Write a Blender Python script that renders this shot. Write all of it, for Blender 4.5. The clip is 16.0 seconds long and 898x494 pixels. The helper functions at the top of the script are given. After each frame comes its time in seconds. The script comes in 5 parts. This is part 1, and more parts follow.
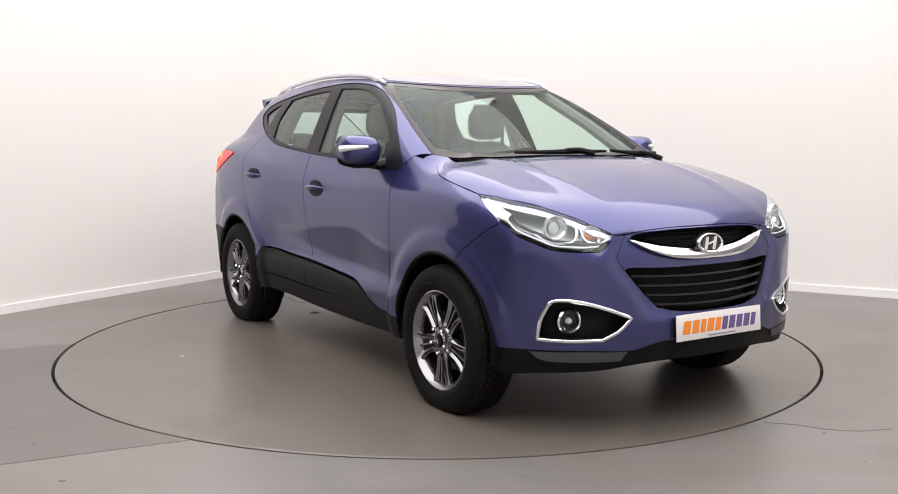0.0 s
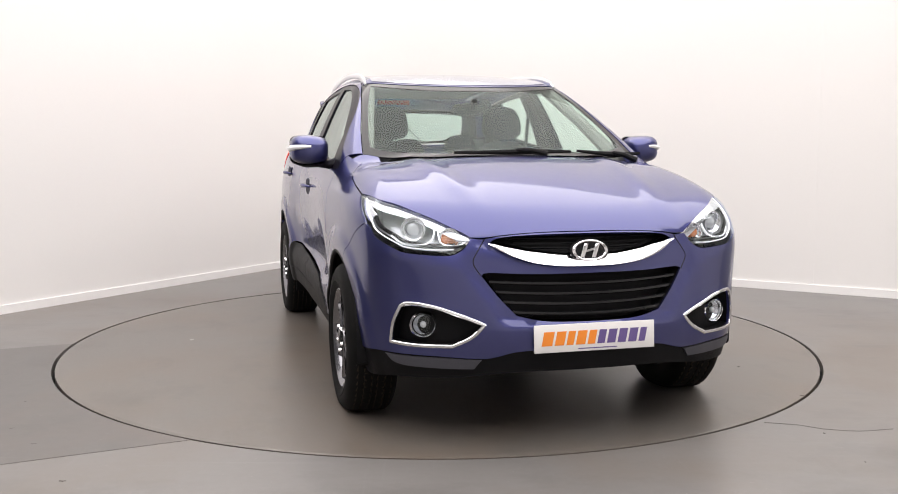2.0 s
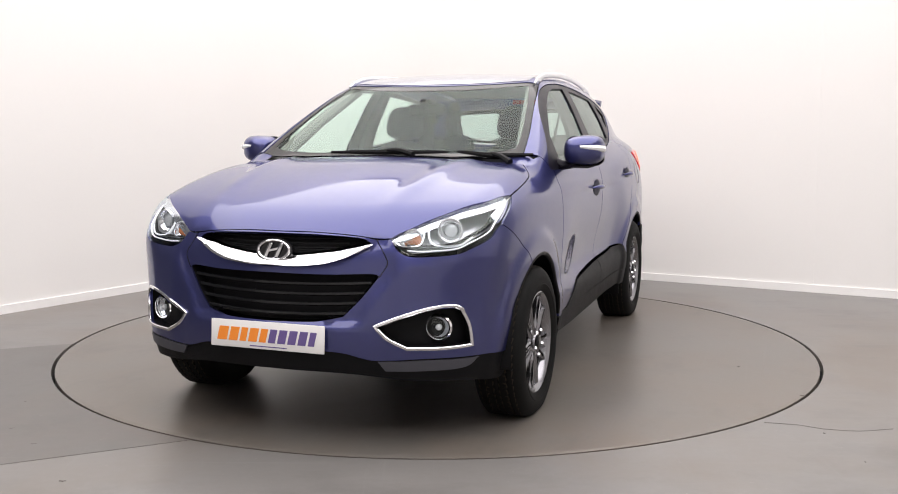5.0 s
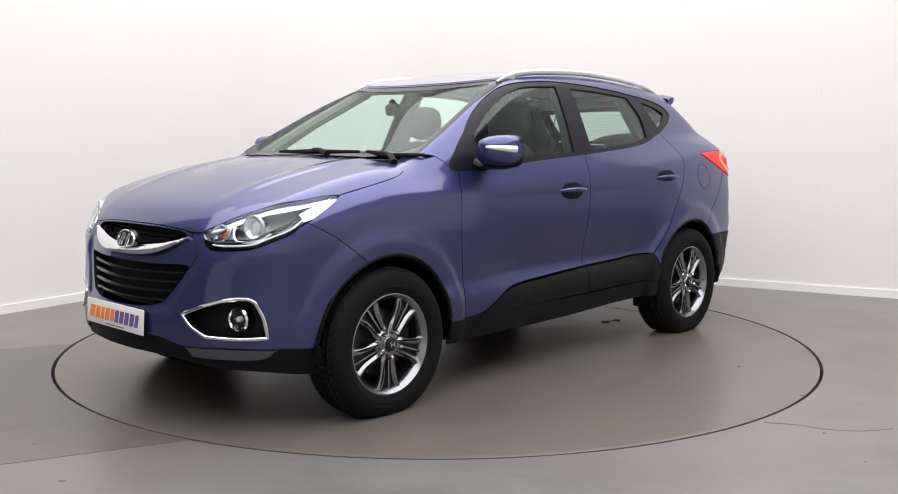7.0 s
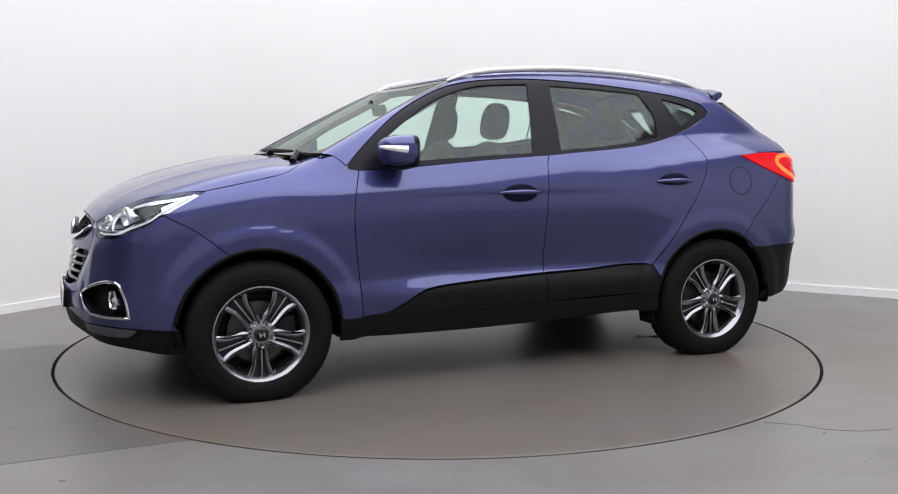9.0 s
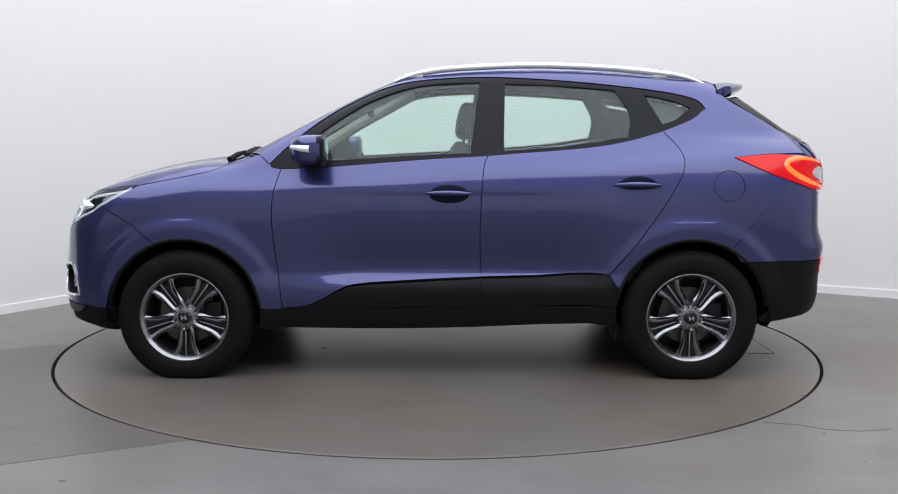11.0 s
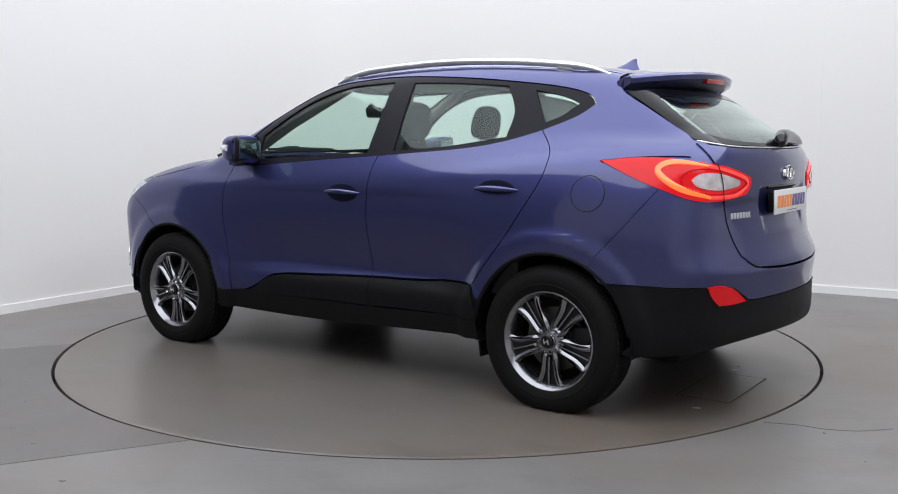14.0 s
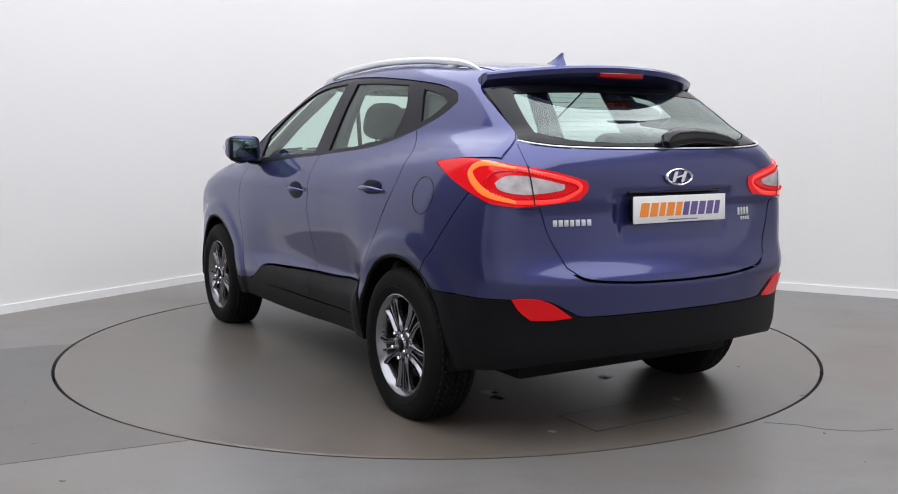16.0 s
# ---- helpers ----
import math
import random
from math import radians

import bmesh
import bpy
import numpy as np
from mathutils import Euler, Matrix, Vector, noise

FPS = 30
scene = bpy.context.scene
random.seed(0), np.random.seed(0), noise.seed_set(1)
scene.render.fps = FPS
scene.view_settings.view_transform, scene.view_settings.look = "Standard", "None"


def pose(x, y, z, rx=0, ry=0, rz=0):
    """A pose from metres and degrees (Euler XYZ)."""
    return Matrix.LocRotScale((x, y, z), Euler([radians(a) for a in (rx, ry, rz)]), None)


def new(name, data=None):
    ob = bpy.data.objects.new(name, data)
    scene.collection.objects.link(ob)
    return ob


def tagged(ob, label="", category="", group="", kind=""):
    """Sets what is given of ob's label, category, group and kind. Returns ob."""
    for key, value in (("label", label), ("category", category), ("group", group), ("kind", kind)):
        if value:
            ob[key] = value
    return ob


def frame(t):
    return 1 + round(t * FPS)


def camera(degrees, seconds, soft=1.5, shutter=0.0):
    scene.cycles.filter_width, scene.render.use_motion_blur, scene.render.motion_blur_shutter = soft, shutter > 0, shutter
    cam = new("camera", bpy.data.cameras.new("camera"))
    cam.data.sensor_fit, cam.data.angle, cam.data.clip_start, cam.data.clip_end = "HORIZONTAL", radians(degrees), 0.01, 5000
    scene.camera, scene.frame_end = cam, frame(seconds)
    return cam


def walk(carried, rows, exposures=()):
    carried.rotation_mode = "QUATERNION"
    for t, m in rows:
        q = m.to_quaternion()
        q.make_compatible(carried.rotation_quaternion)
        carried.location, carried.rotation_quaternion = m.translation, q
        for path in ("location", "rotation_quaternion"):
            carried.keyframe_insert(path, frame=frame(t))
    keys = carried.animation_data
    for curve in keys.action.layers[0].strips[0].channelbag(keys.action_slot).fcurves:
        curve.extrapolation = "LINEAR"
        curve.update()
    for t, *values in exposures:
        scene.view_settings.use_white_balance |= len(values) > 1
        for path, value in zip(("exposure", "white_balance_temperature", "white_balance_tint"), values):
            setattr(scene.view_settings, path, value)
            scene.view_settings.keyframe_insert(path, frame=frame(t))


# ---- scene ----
cam = camera(50.856, 16.0, soft=1.0)
EYE = pose(0.0, -5.8345, 1.2451, 90 - 6.4529, -0.040, -0.6089)
EXPOSURES = [(0.0, .22, 6500, 13), (5.0, .22, 6450, 13), (7.5, .10, 6180, 11), (9.0, .02, 5980, 11), (12.5, -.12, 5830, 9), (16.0, -.08, 5930, 10)]
walk(cam, [(0.0, EYE), (16.0, EYE)], EXPOSURES)

# ---- light: a white photo room lit by large soft ceiling lamps ----
world = bpy.data.worlds.new("room_world")
world.use_nodes = True
world.node_tree.nodes["Background"].inputs[0].default_value = (1.0, 0.98, 0.96, 1)
world.node_tree.nodes["Background"].inputs[1].default_value = 0.05
scene.world = world
CEIL = 4.5


def ceiling_lamp(x, y, sx, sy, power, colour=(1.0, 0.97, 0.94), rz=0, drop=0.06):
    d = bpy.data.lights.new("ceiling_lamp", "AREA")
    d.shape, d.size, d.size_y, d.energy, d.color = "RECTANGLE", sx, sy, power, colour
    ob = new("ceiling_lamp", d)
    ob.matrix_basis = pose(x, y, CEIL - drop, 0, 0, rz)


ceiling_lamp(0.0, -1.6, 10.5, 10.6, 895)



# ---- materials ----
def material(name, colour, rough=0.5, metal=0.0, coat=0.0, grain=0.0, scale=40.0, bump=0.0, spread=0.06, emit=0.0, large=0.0, spec=0.5):
    """Principled surface with fine grain and broad stains, both in object space."""
    m = bpy.data.materials.new(name)
    m.use_nodes = True
    n, l = m.node_tree.nodes, m.node_tree.links
    b = n["Principled BSDF"]
    b.inputs["Base Color"].default_value = (*colour, 1)
    b.inputs["Roughness"].default_value, b.inputs["Metallic"].default_value = rough, metal
    b.inputs["Coat Weight"].default_value, b.inputs["Coat Roughness"].default_value = coat, 0.06
    b.inputs["Specular IOR Level"].default_value = spec
    if emit:
        b.inputs["Emission Color"].default_value = (*colour, 1)
        b.inputs["Emission Strength"].default_value = emit
    if grain or bump or large:
        co = n.new("ShaderNodeTexCoord")
        fine = n.new("ShaderNodeTexNoise")
        fine.inputs["Scale"].default_value, fine.inputs["Detail"].default_value = scale, 4
        l.new(co.outputs["Object"], fine.inputs["Vector"])
        broad = n.new("ShaderNodeTexNoise")
        broad.inputs["Scale"].default_value, broad.inputs["Detail"].default_value = scale * 0.04, 5
        l.new(co.outputs["Object"], broad.inputs["Vector"])
        add = n.new("ShaderNodeMath")
        add.operation = "MULTIPLY_ADD"
        l.new(fine.outputs["Fac"], add.inputs[0])
        add.inputs[1].default_value = grain
        add.inputs[2].default_value = -grain / 2
        add2 = n.new("ShaderNodeMath")
        add2.operation = "MULTIPLY_ADD"
        l.new(broad.outputs["Fac"], add2.inputs[0])
        add2.inputs[1].default_value = large
        add2.inputs[2].default_value = 1 - large / 2
        tot = n.new("ShaderNodeMath")
        l.new(add.outputs[0], tot.inputs[0])
        l.new(add2.outputs[0], tot.inputs[1])
        sc = n.new("ShaderNodeVectorMath")
        sc.operation = "SCALE"
        sc.inputs[0].default_value = colour
        l.new(tot.outputs[0], sc.inputs["Scale"])
        l.new(sc.outputs[0], b.inputs["Base Color"])
        rr = n.new("ShaderNodeMath")
        rr.operation = "MULTIPLY_ADD"
        l.new(broad.outputs["Fac"], rr.inputs[0])
        rr.inputs[1].default_value, rr.inputs[2].default_value = spread * 2, rough - spread
        l.new(rr.outputs[0], b.inputs["Roughness"])
        if bump:
            bp = n.new("ShaderNodeBump")
            bp.inputs["Strength"].default_value, bp.inputs["Distance"].default_value = bump, 0.002
            l.new(fine.outputs["Fac"], bp.inputs["Height"])
            l.new(bp.outputs[0], b.inputs["Normal"])
    return m


def glass_material(name, tint, gloss=1.0):
    m = bpy.data.materials.new(name)
    m.use_nodes = True
    n, l = m.node_tree.nodes, m.node_tree.links
    n.remove(n["Principled BSDF"])
    tr, gl, mix, lw, pw, ma = (n.new("ShaderNode" + k) for k in ("BsdfTransparent", "BsdfGlossy", "MixShader", "LayerWeight", "Math", "Math"))
    tr.inputs[0].default_value = (*tint, 1)
    gl.inputs["Roughness"].default_value = 0.0
    gl.inputs["Color"].default_value = (0.86, 0.95, 0.91, 1)
    lw.inputs["Blend"].default_value = 0.5
    pw.operation, pw.inputs[1].default_value = "POWER", 4.5
    ma.operation, ma.inputs[1].default_value, ma.inputs[2].default_value = "MULTIPLY_ADD", 0.9 * gloss, 0.052 * gloss
    l.new(lw.outputs["Facing"], pw.inputs[0])
    l.new(pw.outputs[0], ma.inputs[0])
    l.new(ma.outputs[0], mix.inputs[0])
    l.new(tr.outputs[0], mix.inputs[1])
    l.new(gl.outputs[0], mix.inputs[2])
    l.new(mix.outputs[0], n["Material Output"].inputs[0])
    return m


PAINT = material("blue_metallic_paint", (0.047, 0.052, 0.170), 0.36, 0.78, 0.95, grain=0.25, scale=900, spread=0.02, spec=0.4)
PAINT.node_tree.nodes["Principled BSDF"].inputs["Coat Roughness"].default_value = 0.05
PAINT.node_tree.nodes["Principled BSDF"].inputs["Coat IOR"].default_value = 1.55
PAINT.node_tree.nodes["Principled BSDF"].inputs["Specular Tint"].default_value = (0.55, 0.55, 0.66, 1)
PLASTIC = material("black_plastic", (0.005, 0.005, 0.006), 0.55, grain=0.3, scale=500, bump=0.25, large=0.2, spec=0.15)
CLADDING = material("charcoal_cladding", (0.006, 0.006, 0.007), 0.5, grain=0.3, scale=500, bump=0.2, large=0.2, spec=0.15)
GLOSSBLACK = material("gloss_black", (0.006, 0.006, 0.007), 0.2, coat=0.25, spec=0.3)
TRIM = material("satin_black_trim", (0.010, 0.009, 0.014), 0.35, grain=0.2, scale=400, spec=0.15)
MIRRORGLASS = material("tinted_mirror", (0.20, 0.26, 0.28), 0.02, 1.0)
SKID = material("grey_skid_plastic", (0.05, 0.05, 0.062), 0.45, grain=0.2, scale=300)
CHROME = material("chrome", (0.82, 0.82, 0.84), 0.10, 1.0)
SATIN = material("satin_aluminium", (0.80, 0.81, 0.84), 0.34, 1.0, grain=0.1, scale=200)
ALLOY = material("grey_alloy", (0.29, 0.29, 0.31), 0.22, 0.95, coat=0.1, grain=0.15, scale=300)
# near-black; on the barrel it carries the shade behind the spokes
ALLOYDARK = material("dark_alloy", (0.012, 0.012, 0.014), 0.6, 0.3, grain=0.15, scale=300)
RUBBER = material("tyre_rubber", (0.005, 0.005, 0.005), 0.72, grain=0.5, scale=120, bump=0.3, large=0.35, spec=0.15)
TREAD = material("dusty_tread", (0.034, 0.026, 0.019), 0.8, grain=0.5, scale=120, bump=0.3, large=0.4, spec=0.15)
STEEL = material("brake_steel", (0.10, 0.095, 0.09), 0.45, 0.9, grain=0.3, scale=80)
GLASS = glass_material("green_tinted_glass", (0.80, 0.93, 0.87))
SCREEN = glass_material("windscreen_glass", (0.80, 0.92, 0.86), 0.5)
PRIVACY = glass_material("rear_glass", (0.62, 0.74, 0.70), 1.4)
LENS = glass_material("clear_lens", (0.93, 0.95, 0.97))
SUNROOF = material("tinted_roof_glass", (0.36, 0.37, 0.42), 0.16, 0.8, coat=0.5)
FRIT = material("black_glass_border", (0.005, 0.005, 0.006), 0.12, spec=0.22)
CLOTH = material("black_seat_cloth", (0.016, 0.016, 0.018), 0.9, grain=0.25, scale=50)
DASH = material("grey_dashboard", (0.040, 0.040, 0.043), 0.65, grain=0.15, scale=50)
LINER = material("light_headliner", (0.20, 0.195, 0.185), 0.9, grain=0.1, scale=200)
RED = material("red_lens", (0.60, 0.003, 0.007), 0.12, coat=0.10, emit=0.30, grain=0.2, scale=300, spec=0.3)
# emits for the small tail lamps and to brighten the passive bumper reflectors
REDEMIT = material("lit_red_lens", (0.55, 0.003, 0.006), 0.12, coat=0.10, emit=0.26, spec=0.3)
REDGLOW = material("bright_red_band", (0.95, 0.03, 0.02), 0.1, coat=1.0, emit=0.62)
DIMRED = material("unlit_red_lens", (0.42, 0.004, 0.006), 0.15, coat=0.2, grain=0.3, scale=300)
AMBER = material("lit_orange_band", (1.0, 0.16, 0.02), 0.1, coat=1.0, emit=0.75)
CLEARLAMP = material("pale_lamp_lens", (0.52, 0.47, 0.48), 0.15, coat=1.0, grain=1.1, scale=26)
WHITE = material("white_plate", (0.78, 0.77, 0.76), 0.35, grain=0.04, scale=100)
ORANGE = material("orange_print", (0.86, 0.26, 0.03), 0.4)
PURPLE = material("purple_print", (0.13, 0.09, 0.26), 0.4)
REFLECTOR = material("lamp_reflector", (0.75, 0.76, 0.80), 0.13, 1.0)
DRL = material("white_light_guide", (0.9, 0.92, 0.95), 0.2, emit=0.28)
INDICATOR = material("amber_bulb_lens", (0.80, 0.27, 0.10), 0.2, coat=1.0)
BULB = material("lamp_glass", (0.62, 0.65, 0.68), 0.06, coat=1.0, metal=0.25)
CLEARSTRIP = material("clear_indicator_lens", (0.82, 0.82, 0.83), 0.15, coat=1.0, grain=0.5, scale=180)
WALL = material("white_wall_paint", (0.775, 0.76, 0.745), 0.65, grain=0.02, scale=60, bump=0.05, large=0.02)
SKIRT = material("white_gloss_skirting", (0.84, 0.83, 0.82), 0.35, grain=0.03, scale=60)
# tones of two unseen walls, picked for what the paint reflects
DARKWALL = material("unseen_dark_wall", (0.10, 0.10, 0.105), 0.8, grain=0.05, scale=60)
GREYWALL = material("unseen_grey_wall", (0.42, 0.415, 0.41), 0.7, grain=0.05, scale=60)
HOUSING = material("satin_lamp_housing", (0.60, 0.61, 0.64), 0.34, 0.7)
CEILING = material("white_ceiling", (0.8, 0.79, 0.78), 0.8, grain=0.02, scale=60)
FLOORMAT = material("grey_painted_floor", (0.165, 0.157, 0.151), 0.36, grain=0.14, scale=30, bump=0.04, spread=0.09, large=0.42)
DISCMAT = material("grey_turntable_paint", (0.130, 0.119, 0.108), 0.33, grain=0.14, scale=30, bump=0.02, spread=0.05, large=0.42)
PATCHMAT = material("dark_worn_floor", (0.108, 0.101, 0.097), 0.38, grain=0.18, scale=22, bump=0.05, spread=0.1, large=0.35)


def worn_floor(m, colour, stain, streak):
    """Adds cloudy stains, brown tyre dust and fine drag marks to a painted floor."""
    n, l = m.node_tree.nodes, m.node_tree.links
    b = n["Principled BSDF"]
    old = b.inputs["Base Color"].links[0].from_socket
    co = n.new("ShaderNodeTexCoord")

    def cloud(scale, stretch, detail, lo, hi, rot=0.0):
        mp, ns, mr = n.new("ShaderNodeMapping"), n.new("ShaderNodeTexNoise"), n.new("ShaderNodeMapRange")
        mp.inputs["Scale"].default_value = stretch
        mp.inputs["Rotation"].default_value = (0, 0, rot)
        ns.inputs["Scale"].default_value, ns.inputs["Detail"].default_value, ns.inputs["Roughness"].default_value = scale, detail, .62
        mr.inputs["From Min"].default_value, mr.inputs["From Max"].default_value = lo, hi
        l.new(co.outputs["Object"], mp.inputs[0])
        l.new(mp.outputs[0], ns.inputs["Vector"])
        l.new(ns.outputs["Fac"], mr.inputs["Value"])
        return mr.outputs[0]

    def blend(a, fac, tint, amount):
        mx, mu = n.new("ShaderNodeMix"), n.new("ShaderNodeMath")
        mx.data_type, mu.operation = "RGBA", "MULTIPLY"
        mu.inputs[1].default_value = amount
        l.new(fac, mu.inputs[0])
        l.new(mu.outputs[0], mx.inputs[0])
        l.new(a, mx.inputs[6])
        mx.inputs[7].default_value = (*tint, 1)
        return mx.outputs[2]

    c = blend(old, cloud(.55, (1, 1, 1), 7, .44, .64), stain, .85)
    c = blend(c, cloud(1.7, (1, 1.6, 1), 8, .52, .70, .5), [k * .66 for k in colour], .6)
    c = blend(c, cloud(3.0, (.35, 9, 1), 5, .60, .78, .25), streak, .35)
    c = blend(c, cloud(4.0, (7, .3, 1), 5, .62, .80, .6), streak, .30)
    c = blend(c, cloud(38, (1, 1, 1), 2, .70, .78), [k * 1.7 for k in colour], .35)
    l.new(c, b.inputs["Base Color"])


worn_floor(FLOORMAT, (0.165, 0.157, 0.151), (0.150, 0.128, 0.110), (0.21, 0.205, 0.20))
worn_floor(DISCMAT, (0.130, 0.119, 0.108), (0.135, 0.108, 0.086), (0.16, 0.15, 0.14))
worn_floor(PATCHMAT, (0.125, 0.12, 0.118), (0.128, 0.105, 0.09), (0.17, 0.16, 0.155))
GAP = material("dark_gap", (0.008, 0.008, 0.008), 0.9)
JOINT = material("grimy_joint", (0.06, 0.057, 0.054), 0.8)
SCUFF = material("pale_scuff", (0.42, 0.41, 0.40), 0.6, grain=0.4, scale=60)


# ---- mesh helpers ----
def link_mesh(name, me, mat, parent=None, label=""):
    ob = new(name, me)
    me.materials.append(mat)
    while parent and parent.parent and parent.parent.parent:  # sub-parts go no deeper
        parent = parent.parent
    if parent:
        ob.parent = parent
    if label:
        tagged(ob, label)
    return ob


def part(name, bm, mat, parent=None, label="", smooth=True):
    me = bpy.data.meshes.new(name)
    bmesh.ops.recalc_face_normals(bm, faces=bm.faces)
    if smooth:
        for fc in bm.faces:
            fc.smooth = True
        for e in bm.edges:
            if len(e.link_faces) == 2 and e.calc_face_angle(0) > radians(38):
                e.smooth = False
    bm.to_mesh(me)
    bm.free()
    return link_mesh(name, me, mat, parent, label)


def lathe(profile, steps=48, axis="y", centre=(0, 0, 0), closed=False, bm=None):
    """Turns (radius, along) points about an axis."""
    bm = bm or bmesh.new()
    rings = []
    for i in range(steps):
        a = 2 * math.pi * i / steps
        ring = []
        for r, h in profile:
            p = {"y": (r * math.cos(a), h, r * math.sin(a)), "z": (r * math.cos(a), r * math.sin(a), h), "x": (h, r * math.cos(a), r * math.sin(a))}[axis]
            ring.append(bm.verts.new(Vector(p) + Vector(centre)))
        rings.append(ring)
    m = len(profile)
    for i in range(steps):
        a, b = rings[i], rings[(i + 1) % steps]
        for j in range(m if closed else m - 1):
            k = (j + 1) % m
            vs = [a[j], a[k], b[k], b[j]]
            bm.faces.new(vs)
    bmesh.ops.remove_doubles(bm, verts=bm.verts, dist=1e-5)
    return bm


def box(sx, sy, sz, m=None, bevel=0.0, bm=None, seg=2):
    bm = bm or bmesh.new()
    r = bmesh.ops.create_cube(bm, size=1, matrix=(m or Matrix()) @ Matrix.Diagonal((sx, sy, sz, 1)))
    if bevel:
        es = list({e for v in r["verts"] for e in v.link_edges})
        bmesh.ops.bevel(bm, geom=es, offset=bevel, segments=seg, affect="EDGES", profile=0.5)
    return bm


def tube(points, radius, sides=10, bm=None, cap=True, flat=1.0):
    """A round bar along points; flat squeezes it in its second direction."""
    bm = bm or bmesh.new()
    pts = [Vector(p) for p in points]
    rings = []
    for i, p in enumerate(pts):
        d = (pts[min(i + 1, len(pts) - 1)] - pts[max(i - 1, 0)]).normalized()
        u = d.cross(Vector((0, 0, 1)))
        u = u.normalized() if u.length > 1e-4 else Vector((1, 0, 0))
        w = u.cross(d)
        r = radius[i] if isinstance(radius, (list, tuple)) else radius
        rings.append([bm.verts.new(p + r * (math.cos(a) * u + flat * math.sin(a) * w)) for a in (2 * math.pi * k / sides for k in range(sides))])
    for a, b in zip(rings, rings[1:]):
        for k in range(sides):
            bm.faces.new([a[k], a[(k + 1) % sides], b[(k + 1) % sides], b[k]])
    if cap:
        bm.faces.new(rings[0][::-1])
        bm.faces.new(rings[-1])
    return bm


def prism(poly, depth, m=None, bevel=0.0, bm=None, seg=2):
    """A flat outline (x, y) given thickness along z."""
    bm = bm or bmesh.new()
    m = m or Matrix()
    vs = [bm.verts.new(m @ Vector((x, y, 0))) for x, y in poly]
    f = bm.faces.new(vs)
    r = bmesh.ops.extrude_face_region(bm, geom=[f])
    up = [v for v in r["geom"] if isinstance(v, bmesh.types.BMVert)]
    bmesh.ops.translate(bm, verts=up, vec=(m.to_3x3() @ Vector((0, 0, depth))))
    if bevel:
        top = [e for v in up for e in v.link_edges if e.other_vert(v) in up]
        bmesh.ops.bevel(bm, geom=list(set(top)), offset=bevel, segments=seg, affect="EDGES", profile=0.5)
    return bm


def catmull(pts, step=0.012):
    """Smooth curve through 2D or 3D points, about one point each step."""
    P = np.array(pts, float)
    if len(P) == 2:
        n = max(2, int(np.linalg.norm(P[1] - P[0]) / step) + 1)
        return P[0] + (P[1] - P[0]) * np.linspace(0, 1, n)[:, None]
    P = np.vstack([2 * P[0] - P[1], P, 2 * P[-1] - P[-2]])
    out = []
    for i in range(1, len(P) - 2):
        a, b, c, d = P[i - 1:i + 3]
        n = max(2, int(np.linalg.norm(c - b) / step) + 1)
        t = np.linspace(0, 1, n, endpoint=False)[:, None]
        out.append(0.5 * (2 * b + (c - a) * t + (2 * a - 5 * b + 4 * c - d) * t ** 2 + (3 * b - a - 3 * c + d) * t ** 3))
    return np.vstack(out + [P[-2:-1]])


def spline(*pts):
    """Natural cubic through (s, value) points, straight beyond its ends."""
    p = np.array(sorted(pts), float)
    x, y = p[:, 0], p[:, 1]
    n = len(x)
    h = np.diff(x)
    A = np.eye(n)
    r = np.zeros(n)
    for i in range(1, n - 1):
        A[i, i - 1:i + 2] = h[i - 1], 2 * (h[i - 1] + h[i]), h[i]
        r[i] = 6 * ((y[i + 1] - y[i]) / h[i] - (y[i] - y[i - 1]) / h[i - 1])
    M = np.linalg.solve(A, r)

    def value(s):
        s = np.asarray(s, float)
        c = np.clip(s, x[0], x[-1])
        i = np.clip(np.searchsorted(x, c) - 1, 0, n - 2)
        a, b = x[i + 1] - c, c - x[i]
        v = (M[i] * a ** 3 + M[i + 1] * b ** 3) / (6 * h[i]) + (y[i] / h[i] - M[i] * h[i] / 6) * a + (y[i + 1] / h[i] - M[i + 1] * h[i] / 6) * b
        s0 = (y[1] - y[0]) / h[0] - h[0] * M[1] / 6
        s1 = (y[-1] - y[-2]) / h[-1] + h[-1] * M[-2] / 6
        return v + np.where(s < x[0], (s - x[0]) * s0, 0) + np.where(s > x[-1], (s - x[-1]) * s1, 0)

    return value


def smax(a, b, k):
    h = np.maximum(k - np.abs(a - b), 0) / k
    return np.maximum(a, b) + h * h * k / 4


# ---- the shape of the car's body: x ahead, y to its left, z up, metres ----
WB, HUB, ARCH = 1.32, 0.35, 0.398
low_side = spline((.15, .80), (.3, .862), (.45, .888), (.6, .900), (.75, .905), (.9, .901), (1.02, .884), (1.12, .858), (1.25, .815), (1.4, .75))
low_taper = spline((2.3, .22), (2.0, .09), (1.7, .02), (1.3, 0), (.5, 0), (-.5, 0), (-1.3, 0), (-1.7, .02), (-2.0, .07), (-2.3, .18))
cab_side = spline((1.0, .875), (1.12, .842), (1.25, .79), (1.4, .722), (1.52, .66), (1.6, .61), (1.7, .54))
cab_taper = spline((1.3, .06), (.9, .01), (.3, 0), (-.4, 0), (-.9, .012), (-1.42, .05), (-1.8, .10), (-2.1, .17))
